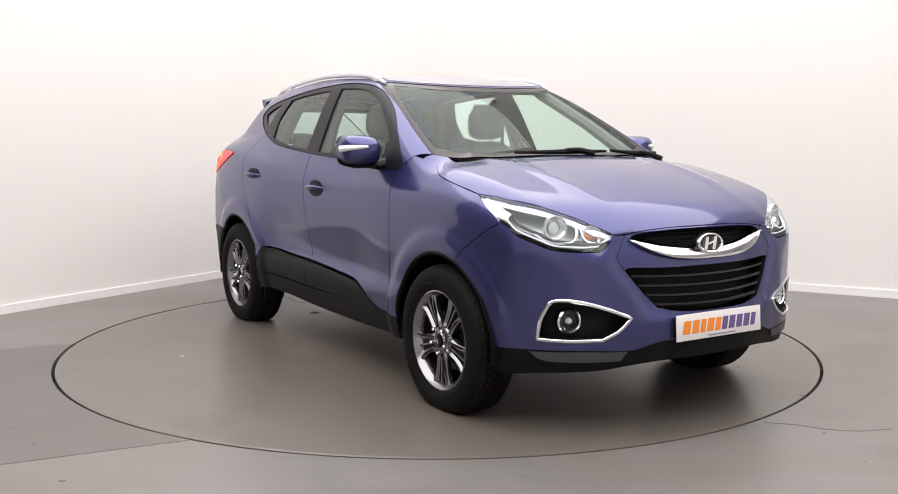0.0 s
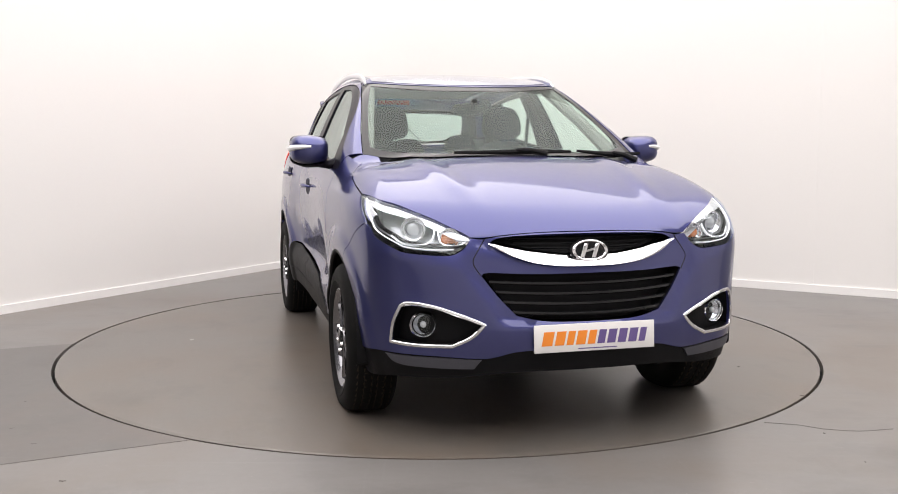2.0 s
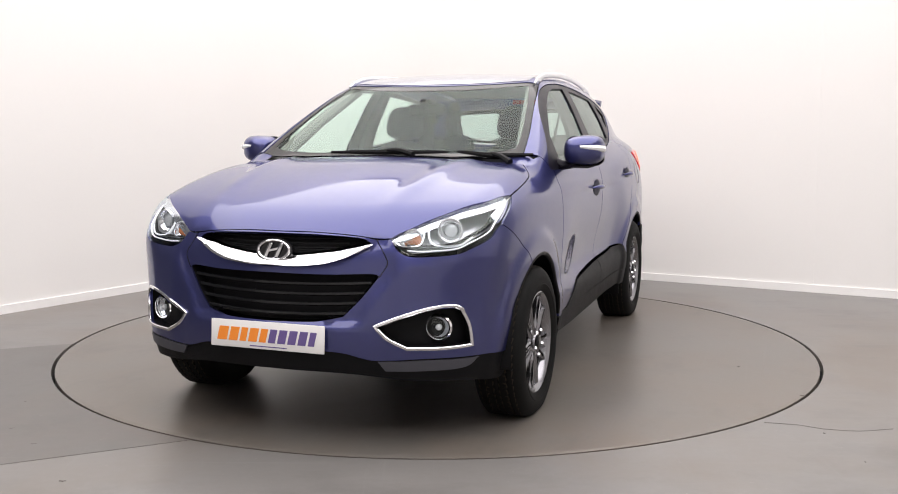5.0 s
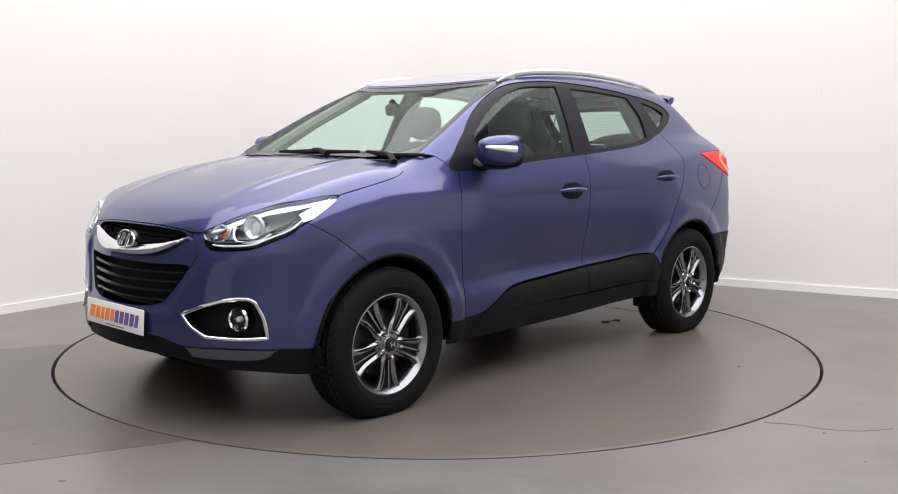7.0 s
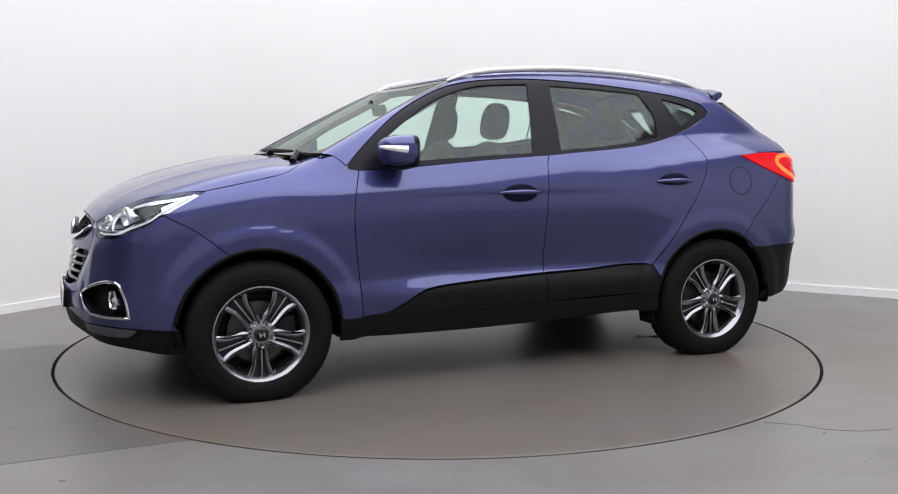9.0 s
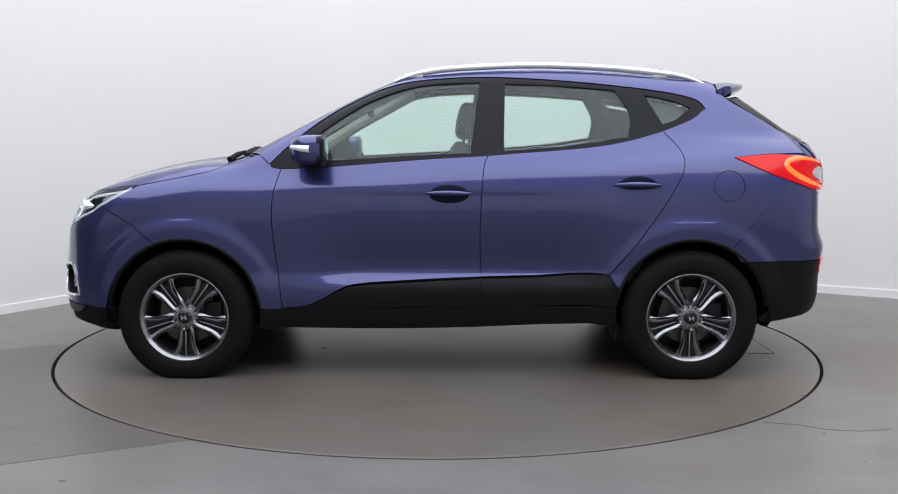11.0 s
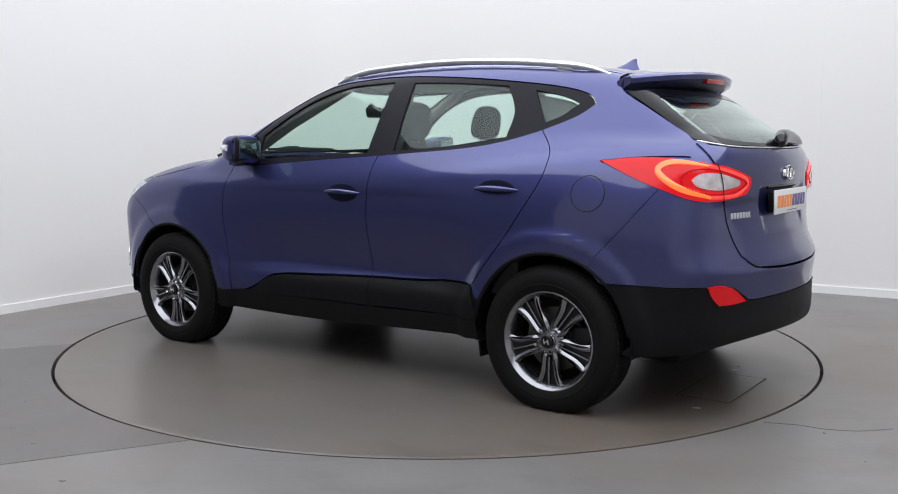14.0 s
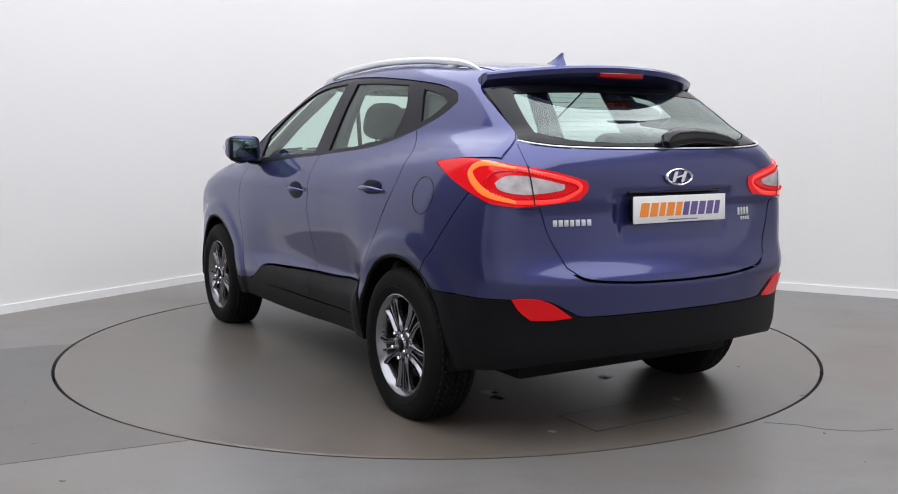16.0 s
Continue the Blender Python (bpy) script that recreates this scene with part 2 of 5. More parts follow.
nose = spline((.15, 2.06), (.25, 2.13), (.35, 2.17), (.48, 2.185), (.6, 2.17), (.72, 2.145), (.85, 2.105), (.95, 2.06), (1.1, 1.95))
nose_bow = spline((.2, .36), (.5, .41), (.7, .36), (.9, .27), (1.1, .25))
deck = spline((-2.4, 1.30), (-1.6, 1.335), (-1.0, 1.31), (-.3, 1.265), (.4, 1.215), (.9, 1.19), (1.1, 1.183), (1.5, 1.122), (1.8, 1.035), (2.0, .945), (2.1, .88), (2.25, .76))
tail = spline((.15, 2.0), (.25, 2.08), (.35, 2.175), (.5, 2.20), (.65, 2.206), (.70, 2.201), (.74, 2.178), (.79, 2.150), (.86, 2.128), (1.0, 2.108), (1.12, 2.108), (1.22, 2.085), (1.35, 2.0))
tail_bow = spline((.3, .33), (.6, .31), (.85, .2), (1.1, .16), (1.3, .2))
hatch = spline((1.1, 2.24), (1.22, 2.085), (1.35, 1.905), (1.49, 1.70), (1.58, 1.57), (1.7, 1.4))
roofline = spline((.6, 1.478), (.3, 1.598), (0, 1.650), (-.4, 1.673), (-.8, 1.666), (-1.2, 1.634), (-1.6, 1.586), (-1.9, 1.53))
screen = spline((1.0, 1.36), (1.15, 1.09), (1.3, .81), (1.45, .53), (1.57, .30), (1.7, .05))
crease_front = spline((1.7, .98), (1.2, 1.02), (.5, 1.03), (0, 1.03))
crease_rear = spline((-2.0, 1.185), (-1.5, 1.17), (-1.1, 1.135), (-.6, 1.085), (-.3, 1.06))


grille_fold = spline((.50, .36), (.56, .385), (.65, .44), (.72, .488), (.77, .497), (.82, .485), (.88, .47))


def ease(t):
    t = np.clip(t, 0, 1)
    return t * t * (3 - 2 * t)


def ledge(d, width):
    """One below a crease, falling to nothing over width above it."""
    return np.clip(1 - (d + np.sqrt(d * d + .004 ** 2)) / (2 * width), 0, 1)


def body(p):
    """Below zero inside the car's body."""
    x, y, z = p[:, 0], np.abs(p[:, 1]), p[:, 2]
    flare = 0
    for c in (WB, -WB):
        r = np.hypot(x - c, z - HUB)
        flare = flare + 0.018 / (1 + np.exp((r - 0.495) / 0.012)) * np.clip((r - .2) / .1, 0, 1)
    sf = ease((x + .05) / .8) * ease((1.9 - x) / .4)
    sr = ease((-.40 - x) / .55)
    edge = 0.010 * sf * ledge(z - crease_front(x), .045) + 0.015 * sr * ledge(z - crease_rear(x), .055)
    dz = z - .58
    scallop = np.exp(-(dz / np.where(dz > 0, .22, .06)) ** 2) * (.016 + .042 * ease((.85 - x) / .5) * ease((x + 1.02) / .35)) * ease((1.95 - x) / .5) * ease((x + 1.95) / .5)
    side = y - (low_side(z) - low_taper(x) + flare + edge - scallop - 0.007)
    chamfer = .017 / (1 + np.exp(np.clip((y - grille_fold(z)) / .012, -40, 40))) * np.clip((z - .50) / .04, 0, 1) * np.clip((.875 - z) / .04, 0, 1)
    shelf = (.018 * ledge(z - (.735 + .22 * (y - .50)), .085) - .010) * ease((y - .46) / .10)
    front = x - (nose(z) - nose_bow(z) * y * y - chamfer + shelf)
    ridge = 0.009 * np.exp(-((y - (.50 - .10 * (x - 1.1))) / .055) ** 2) * np.clip((2.0 - x) / .3, 0, 1)
    top = (z - deck(x) + np.interp(x, (.85, 1.25), (.11, .07)) * y * y - ridge) * .95
    recess = .012 / (1 + np.exp(np.clip((y - (.30 + .25 * (z - .87))) / .006, -40, 40))) / (1 + np.exp(np.clip((z - 1.045) / .004, -40, 40))) * np.clip((z - .83) / .06, 0, 1)
    back = -x - (tail(z) - tail_bow(z) * y * y - recess)
    low = smax(smax(smax(front, top, .12), side, .14), back, .12)
    cs = (y - (cab_side(z) - cab_taper(x))) * .9
    ws = (x - (screen(z) - .05 * y * y)) * .47
    rf = z - roofline(x) + .075 * y * y
    rg = (-x - (hatch(z) - .20 * y * y)) * .58
    cab = smax(smax(smax(ws, rf, .06), rg, .06), cs, .085)
    cab = smax(smax(cab, back, .04), 1.0 - z, .03)
    return -smax(-low, -cab, .035)


def normals(p):
    e = 1.5e-3
    g = np.stack([body(p + np.eye(3)[i] * e) - body(p - np.eye(3)[i] * e) for i in range(3)], 1)
    return g / np.linalg.norm(g, axis=1, keepdims=True)


# charts: ways to lay a flat outline on the body
TUBE_Z = 0.95


def to_chart(kind, p):
    p = np.asarray(p, float)
    x, y, z = p[:, 0], p[:, 1], p[:, 2]
    if kind == "tube":
        return np.stack([x, np.arctan2(z - TUBE_Z, y) * .85], 1)
    if kind == "front":
        return np.stack([np.arctan2(y, x - 1.0) * 1.05, z], 1)
    if kind == "rear":
        return np.stack([np.arctan2(y, -1.0 - x) * 1.05, z], 1)
    return np.stack([x, y], 1)


def ray_point(kind, q, r):
    a, b = q[:, 0], q[:, 1]
    if kind == "tube":
        return np.stack([a, r * np.cos(b / .85), TUBE_Z + r * np.sin(b / .85)], 1)
    if kind == "front":
        return np.stack([1.0 + r * np.cos(a / 1.05), r * np.sin(a / 1.05), b], 1)
    if kind == "rear":
        return np.stack([-1.0 - r * np.cos(a / 1.05), r * np.sin(a / 1.05), b], 1)
    return np.stack([a, b, .6 + r], 1)


def on_body(kind, q, off=0.0):
    lo, hi = np.full(len(q), .15), np.full(len(q), 1.45)
    for _ in range(34):
        mid = (lo + hi) / 2
        out = body(ray_point(kind, q, mid)) > off
        hi, lo = np.where(out, mid, hi), np.where(out, lo, mid)
    return ray_point(kind, q, (lo + hi) / 2)


def side_point(x, z):
    """The body's left surface at x, z."""
    lo, hi = .2, 1.2
    for _ in range(34):
        mid = (lo + hi) / 2
        if body(np.array([[x, mid, z]]))[0] > 0:
            hi = mid
        else:
            lo = mid
    return (x, lo, z)


def S(*xz):
    return [side_point(x, z) for x, z in xz]


def arc(cx, a0, a1, r=ARCH, n=14):
    """Wheel-arch edge as x, z points; angles in degrees."""
    return [(cx + r * math.cos(radians(a0 + (a1 - a0) * i / n)), HUB + r * math.sin(radians(a0 + (a1 - a0) * i / n))) for i in range(n + 1)]


def inside(q, loop):
    res = np.zeros(len(q), bool)
    a, b = loop, np.roll(loop, -1, 0)
    for (x0, y0), (x1, y1) in zip(a, b):
        if y0 == y1:
            continue
        c = ((y0 > q[:, 1]) != (y1 > q[:, 1])) & (q[:, 0] < (x1 - x0) * (q[:, 1] - y0) / (y1 - y0) + x0)
        res ^= c
    return res


def loop_of(kind, segments, step, gap):
    """Closed outline in the chart from 3D segments, drawn in by gap."""
    pts = []
    for s in segments:
        c = catmull(to_chart(kind, s), step)
        pts.append(c)
    L = np.vstack(pts)
    keep = [0]
    for i in range(1, len(L)):
        if np.linalg.norm(L[i] - L[keep[-1]]) > step * .3:
            keep.append(i)
    if np.linalg.norm(L[keep[-1]] - L[0]) < step * .3:
        keep.pop()
    L = L[keep]
    area = np.sum(L[:, 0] * np.roll(L[:, 1], -1) - L[:, 1] * np.roll(L[:, 0], -1))
    if area < 0:
        L = L[::-1]
    d = np.roll(L, -1, 0) - np.roll(L, 1, 0)
    d /= np.linalg.norm(d, axis=1, keepdims=True) + 1e-9
    return L + np.stack([-d[:, 1], d[:, 0]], 1) * gap


from mathutils.geometry import delaunay_2d_cdt


def panel(name, kind, segments, mat, parent, label="", holes=(), off=0.0, res=.021, rim=.014, gap=.0022, both=False, flip=False, step=.012, inward=-1, finish=None):
    """A skin panel that follows the body. segments: outline of 3D curves on the left half; both: mirrored about the middle; flip: built on the right."""
    loops = []
    for i, segs in enumerate([segments, *holes]):
        hole = i > 0
        mirrored = both and not (hole and min(p[1] for s in segs for p in s) > .02)
        if mirrored:
            segs = list(segs) + [[(x, -y, z) for x, y, z in reversed(s)] for s in reversed(segs)]
        loops.append(loop_of(kind, segs, step, -gap * .5 if hole else gap))
        if hole and both and not mirrored:
            loops.append(loop_of(kind, [[(x, -y, z) for x, y, z in reversed(s)] for s in reversed(segs)], step, -gap * .5))
    outer = loops[0]
    lo, hi = outer.min(0), outer.max(0)
    gx, gy = np.meshgrid(np.arange(lo[0] + res / 2, hi[0], res), np.arange(lo[1] + res / 2, hi[1], res))
    g = np.stack([gx.ravel(), gy.ravel()], 1)
    ok = inside(g, outer)
    for h in loops[1:]:
        ok &= ~inside(g, h)
    g = g[ok]
    edge = np.vstack(loops)
    if len(g):
        d2 = ((g[:, None, :] - edge[None]) ** 2).sum(2).min(1)
        g = g[d2 > (min(res, step * 2) * .5) ** 2]
    q = np.vstack([edge, g]) if len(g) else edge
    cons, k = [], 0
    for L in loops:
        cons += [(k + j, k + (j + 1) % len(L)) for j in range(len(L))]
        k += len(L)
    v2, _, tris, *_ = delaunay_2d_cdt([Vector(p) for p in q], cons, [], 0, 1e-6)
    v2 = np.array([tuple(v) for v in v2])
    tris = np.array([t for t in tris if len(t) == 3])
    cen = v2[tris].mean(1)
    ok = inside(cen, outer)
    for h in loops[1:]:
        ok &= ~inside(cen, h)
    tris = tris[ok]
    P = on_body(kind, v2, off)
    N = normals(P)
    fn = np.cross(P[tris[:, 1]] - P[tris[:, 0]], P[tris[:, 2]] - P[tris[:, 0]])
    bad = (fn * N[tris[:, 0]]).sum(1) < 0
    tris[bad] = tris[bad][:, ::-1]
    verts, faces = [P], [tuple(t) for t in tris]
    loopn = list(N[tris.ravel()])
    if rim:
        base = len(P)
        for L in loops:
            E = on_body(kind, L, off)
            EN = normals(E)
            n = len(L)
            verts += [E, E + inward * rim * EN]
            for j in range(n):
                a, b = base + j, base + (j + 1) % n
                f = (a, a + n, b + n, b)
                fnn = np.cross(E[(j + 1) % n] - E[j], EN[j])
                fnn = fnn / (np.linalg.norm(fnn) + 1e-9)
                if inward > 0:
                    f = f[::-1]
                faces.append(f)
                loopn += [fnn] * 4
            base += 2 * n
    V = np.vstack(verts)
    NN = np.array(loopn)
    if flip:
        V = V * (1, -1, 1)
        NN = NN * (1, -1, 1)
        k, order = 0, []
        for f in faces:
            order += list(range(k + len(f) - 1, k - 1, -1))
            k += len(f)
        faces = [f[::-1] for f in faces]
        NN = NN[order]
    me = bpy.data.meshes.new(name)
    me.from_pydata([tuple(v) for v in V], [], [tuple(int(i) for i in f) for f in faces])
    for f in me.polygons:
        f.use_smooth = True
    me.normals_split_custom_set([tuple(n) for n in NN])
    return link_mesh(name, me, mat, parent, label)


def strip(name, pts, width, depth, mat, parent, label="", flip=False, kind="front", closed=False, off=0.0, tilt=0.0):
    """A raised moulding that runs along points of the body's surface."""
    c = np.vstack([catmull(to_chart(kind, s), .012) for s in pts])
    keep = [0] + [i for i in range(1, len(c)) if np.linalg.norm(c[i] - c[i - 1]) > 1e-4]
    c = c[keep]
    if closed and np.linalg.norm(c[0] - c[-1]) < .006:
        c = c[:-1]
    P = on_body(kind, c, off)
    N = normals(P)
    n = len(P)
    D = (np.roll(P, -1, 0) - np.roll(P, 1, 0)) if closed else np.gradient(P, axis=0)
    D /= np.linalg.norm(D, axis=1, keepdims=True) + 1e-9
    B = np.cross(N, D)
    w = np.broadcast_to(np.asarray(width, float), (n,)) if np.ndim(width) == 0 else np.interp(np.linspace(0, 1, n), np.linspace(0, 1, len(width)), width)
    bm = bmesh.new()
    rows = []
    for u, h in ((-.5, -.4), (-.5, .55), (-.28, 1), (.28, 1), (.5, .55), (.5, -.4)):
        rows.append([bm.verts.new(tuple((P[i] + B[i] * w[i] * u + N[i] * (depth * h - tilt * w[i] * u)) * (1, -1 if flip else 1, 1))) for i in range(n)])
    for a, b in zip(rows, rows[1:]):
        for i in range(n if closed else n - 1):
            j = (i + 1) % n
            bm.faces.new([a[i], a[j], b[j], b[i]])
    if not closed:
        bm.faces.new([r[0] for r in rows])
        bm.faces.new([r[-1] for r in rows])
    return part(name, bm, mat, parent, label)


# ---- the room ----
R_DISC = 2.2377
CORNER, LEFT_DIR, RIGHT_DIR = Vector((-1.009, 4.206, 0)), Vector((-.541, -.841, 0)), Vector((.8654, -.501, 0))


def room_outline():
    """Inner face of the walls from the left wall's end, round the soft corner, to the right wall's end."""
    r = 1.1
    a, b = CORNER + LEFT_DIR * r, CORNER + RIGHT_DIR * r
    bend = [a.lerp(CORNER, t).lerp(CORNER.lerp(b, t), t) for t in (i / 14 for i in range(15))]
    return [CORNER + LEFT_DIR * 5.2], bend, [CORNER + RIGHT_DIR * 4.73, CORNER + RIGHT_DIR * 6.4]


def wall_mesh(name, pts, z0, z1, thick, mat, label, closed_in=0.0):
    """An upright wall or skirting along pts; thickness away from the room."""
    bm = bmesh.new()
    n = len(pts)
    outs = []
    for i in range(n):
        d = (pts[min(i + 1, n - 1)] - pts[max(i - 1, 0)]).normalized()
        outs.append(Vector((-d.y, d.x, 0)))
    cols = [[bm.verts.new(p + o * k + Vector((0, 0, z))) for k, z in ((-closed_in, z0), (-closed_in, z1), (thick, z1), (thick, z0))] for p, o in zip(pts, outs)]
    for a, b in zip(cols, cols[1:]):
        for k in range(4):
            bm.faces.new([a[k], a[(k + 1) % 4], b[(k + 1) % 4], b[k]])
    bm.faces.new(cols[0])
    bm.faces.new(cols[-1][::-1])
    ob = part(name, bm, mat)
    return tagged(ob, label, "wall" if "wall" in name else "skirting", kind="structure")


def build_room():
    left, bend, right = room_outline()
    back = [Vector((7.212, -.554, 0)), Vector((6.2, -9.0, 0)), Vector((-6.4, -9.0, 0)), Vector((-7.501, -5.886, 0))]
    wall_mesh("wall_north", left + bend + right[:1], 0, CEIL, .12, WALL, "plain white painted wall with a softly rounded corner")
    wall_mesh("wall_east", [right[0] + RIGHT_DIR * .0005, right[1]], 0, CEIL, .12, WALL, "plain white painted wall panel beside a joint", closed_in=.0)
    far_l, far_r = CORNER + LEFT_DIR * 12, CORNER + RIGHT_DIR * 9.5
    # two unseen side walls, added to shape reflections and fill on the car
    wall_mesh("unseen_wall_west", [far_l, CORNER + LEFT_DIR * 5.203], 0, CEIL, .12, DARKWALL, "unseen dark wall added to darken the car's reflections")
    wall_mesh("unseen_wall_far_east", [CORNER + RIGHT_DIR * 6.403, far_r], 0, CEIL, .12, GREYWALL, "unseen grey wall added to tone the car's reflections")
    wall_mesh("wall_south", back, 0, CEIL, .12, WALL, "plain white wall behind the camera")
    wall_mesh("baseboard", left + bend + right, 0, .064, .02, SKIRT, "low white glossy skirting board along the wall", closed_in=.014)
    disc_r = R_DISC + .012
    bm = bmesh.new()
    n = 160
    inner = [bm.verts.new((disc_r * math.cos(2 * math.pi * i / n), disc_r * math.sin(2 * math.pi * i / n), 0)) for i in range(n)]
    far = []
    for i in range(n):
        a = 2 * math.pi * i / n
        far.append(bm.verts.new((14 * math.cos(a), 14 * math.sin(a), 0)))
    low = [bm.verts.new(v.co + Vector((0, 0, -.05))) for v in inner]
    for i in range(n):
        j = (i + 1) % n
        bm.faces.new([inner[i], far[i], far[j], inner[j]])
        bm.faces.new([low[i], inner[i], inner[j], low[j]])
    tagged(part("floor", bm, FLOORMAT), "smooth grey painted concrete floor with faint scuffs", "floor", kind="structure")
    bm = bmesh.new()
    for z in (-.05,):
        bmesh.ops.create_circle(bm, cap_ends=True, segments=96, radius=R_DISC + .2, matrix=pose(0, 0, z))
    tagged(part("pit_base", bm, GAP), "dark pit under the turntable gap", "floor", kind="structure")
    # darker repaired strip of floor that ends at the turntable
    bm = bmesh.new()
    a0, a1 = math.atan2(-.109, -2.241), math.atan2(-2.0, -1.041)
    a0 = a0 if a0 > 0 else a0 + 2 * math.pi
    a1 = a1 if a1 > 0 else a1 + 2 * math.pi
    rim = [(disc_r * math.cos(a0 + (a1 - a0) * i / 24), disc_r * math.sin(a0 + (a1 - a0) * i / 24)) for i in range(25)]
    e0, e1 = Vector((-.383, -.157)).normalized(), Vector((-.647, -.294)).normalized()
    p0, p1 = Vector(rim[0]), Vector(rim[-1])
    poly = rim + [tuple(p1 + e1 * 4.0), tuple(p0 + e0 * 3.2)]
    prism(poly, .0015, pose(0, 0, 0), bm=bm)
    tagged(part("floor_patch", bm, PATCHMAT), "darker worn strip of painted floor beside the turntable", "floor", kind="structure")
    # fine crack and small marks in the paint
    bm = bmesh.new()
    line = catmull([(1.445, -1.768), (1.508, -1.786), (1.594, -1.812), (1.665, -1.863), (1.81, -1.897), (1.973, -1.866)], .05)
    rnd = random.Random(8)
    left_e, right_e = [], []
    for x, y in line:
        w = .0012 + .0025 * rnd.random()
        left_e.append((x, y + w))
        right_e.append((x, y - w))
    prism(left_e + right_e[::-1], .0012, pose(0, 0, .0002), bm=bm)
    tagged(part("floor_crack", bm, PATCHMAT, smooth=False), "fine dark crack in the painted floor", "floor", kind="structure")
    bm = bmesh.new()
    for x, y in [(-1.977, -1.409), (-1.859, -1.825), (-1.67, -2.038), (1.649, -1.927), (1.662, -2.289), (1.657, -0.735), (1.781, -1.326), (-1.383, -2.469)]:
        r = .004 + .010 * rnd.random()
        prism([(x + r * (.5 + rnd.random()) * math.cos(.7 * i), y + .6 * r * (.5 + rnd.random()) * math.sin(.7 * i)) for i in range(9)], .0022, pose(0, 0, .0002), bm=bm)
    tagged(part("floor_marks", bm, PATCHMAT, smooth=False), "small dark chips in the floor paint", "floor", kind="structure")
    bm = bmesh.new()
    vs = [bm.verts.new((x, y, CEIL)) for x, y in ((-14, -14), (14, -14), (14, 14), (-14, 14))]
    bm.faces.new(vs)
    ex = bmesh.ops.extrude_face_region(bm, geom=bm.faces[:])
    bmesh.ops.translate(bm, verts=[v for v in ex["geom"] if isinstance(v, bmesh.types.BMVert)], vec=(0, 0, .1))
    tagged(part("ceiling", bm, CEILING), "plain white ceiling over the photo room", "ceiling", kind="structure")


def build_turntable():
    table = tagged(new("turntable"), "round grey painted turntable set flush in the floor", "turntable")
    bm = lathe([(0, 0), (R_DISC - .06, 0), (R_DISC - .04, 0), (R_DISC - .012, 0), (R_DISC - .006, -.0015), (R_DISC - .006, -.045), (0, -.045)], 160, "z")
    part("platform", bm, DISCMAT, table)
    hatch_c = [(-1.712, -.19), (-1.712, .375), (-1.978, .375), (-1.978, -.19)]
    lid = [(x * .998, y) for x, y in hatch_c]
    part("access_hatch", prism(lid, .0015, pose(0, 0, .0003)), DISCMAT, table, "flush rectangular floor hatch")
    bm = bmesh.new()
    for (x0, y0), (x1, y1) in zip(hatch_c, hatch_c[1:] + hatch_c[:1]):
        d = Vector((x1 - x0, y1 - y0, 0))
        box(d.length, .0035, .0016, Matrix.Translation(((x0 + x1) / 2, (y0 + y1) / 2, .0013)) @ Matrix.Rotation(math.atan2(d.y, d.x), 4, "Z"), bm=bm)
    part("hatch_joint", bm, JOINT, table, "dark joint round the hatch", smooth=False)
    rnd = random.Random(4)
    for x, y, r, mat in ((-1.27, -.27, .055, SCUFF), (-1.876, .539, .022, SCUFF), (-1.774, -.292, .03, SCUFF), (-1.20, .43, .05, SCUFF), (-1.31, .44, .05, GAP), (-1.22, .40, .03, GAP), (.7, .25, .03, SCUFF), (-.4, -1.5, .02, SCUFF)):
        n = 11
        poly = [(x + r * (.5 + .6 * rnd.random()) * math.cos(2 * math.pi * i / n), y + r * (.4 + .5 * rnd.random()) * math.sin(2 * math.pi * i / n)) for i in range(n)]
        part("scuff_mark", prism(poly, .0008, pose(0, 0, .0002)), mat, table, "pale scuff" if mat is SCUFF else "dark scuff", smooth=False)
    return table


# ---- the car ----
def wheel_bm_spokes(rim):
    """Five broad petals and five pairs of slim spokes between them."""
    for k in range(5):
        a = 90 + 72 * k
        turn = Matrix.Rotation(radians(a - 90), 4, "Y").inverted()
        base = turn @ pose(0, -.033, 0, 90, 0, 0)
        # fork: two broad blades that part from the hub
        for s in (-1, 1):
            inner = catmull([(s * .002, .062), (s * .010, .085), (s * .035, .120), (s * .051, .155), (s * .058, .208)], .012)
            outer = catmull([(s * .086, .198), (s * .081, .165), (s * .070, .132), (s * .050, .098), (s * .030, .066), (s * .017, .044), (s * .002, .040)], .012)
            poly = [tuple(q) for q in np.vstack([inner, outer])]
            if s < 0:
                poly = poly[::-1]
            part("spoke", prism(poly, -.030, base, bevel=.0105, seg=1), ALLOY, rim, "")
        b = a + 36
        turn = Matrix.Rotation(radians(b - 90), 4, "Y").inverted()
        base = turn @ pose(0, -.031, 0, 90, 0, 0)
        part("spoke", prism([(-.0040, .074), (.0040, .074), (.0050, .208), (-.0050, .208)], -.022, base, bevel=.0022), ALLOY, rim, "")
        # dark recessed web on both sides of the slim spoke
        fan = turn @ pose(0, -.040, 0, 90, 0, 0)
        part("spoke_web", prism([(-.018, .056), (.018, .056), (.030, .10), (.040, .145), (.054, .198), (.0, .207), (-.054, .198), (-.040, .145), (-.030, .10)], -.012, fan, bevel=.003), ALLOYDARK, rim, "dark recessed web between the spokes")


def settle(z, low):
    d = z + low
    return -low + (d + math.sqrt(d * d + .0001)) / 2


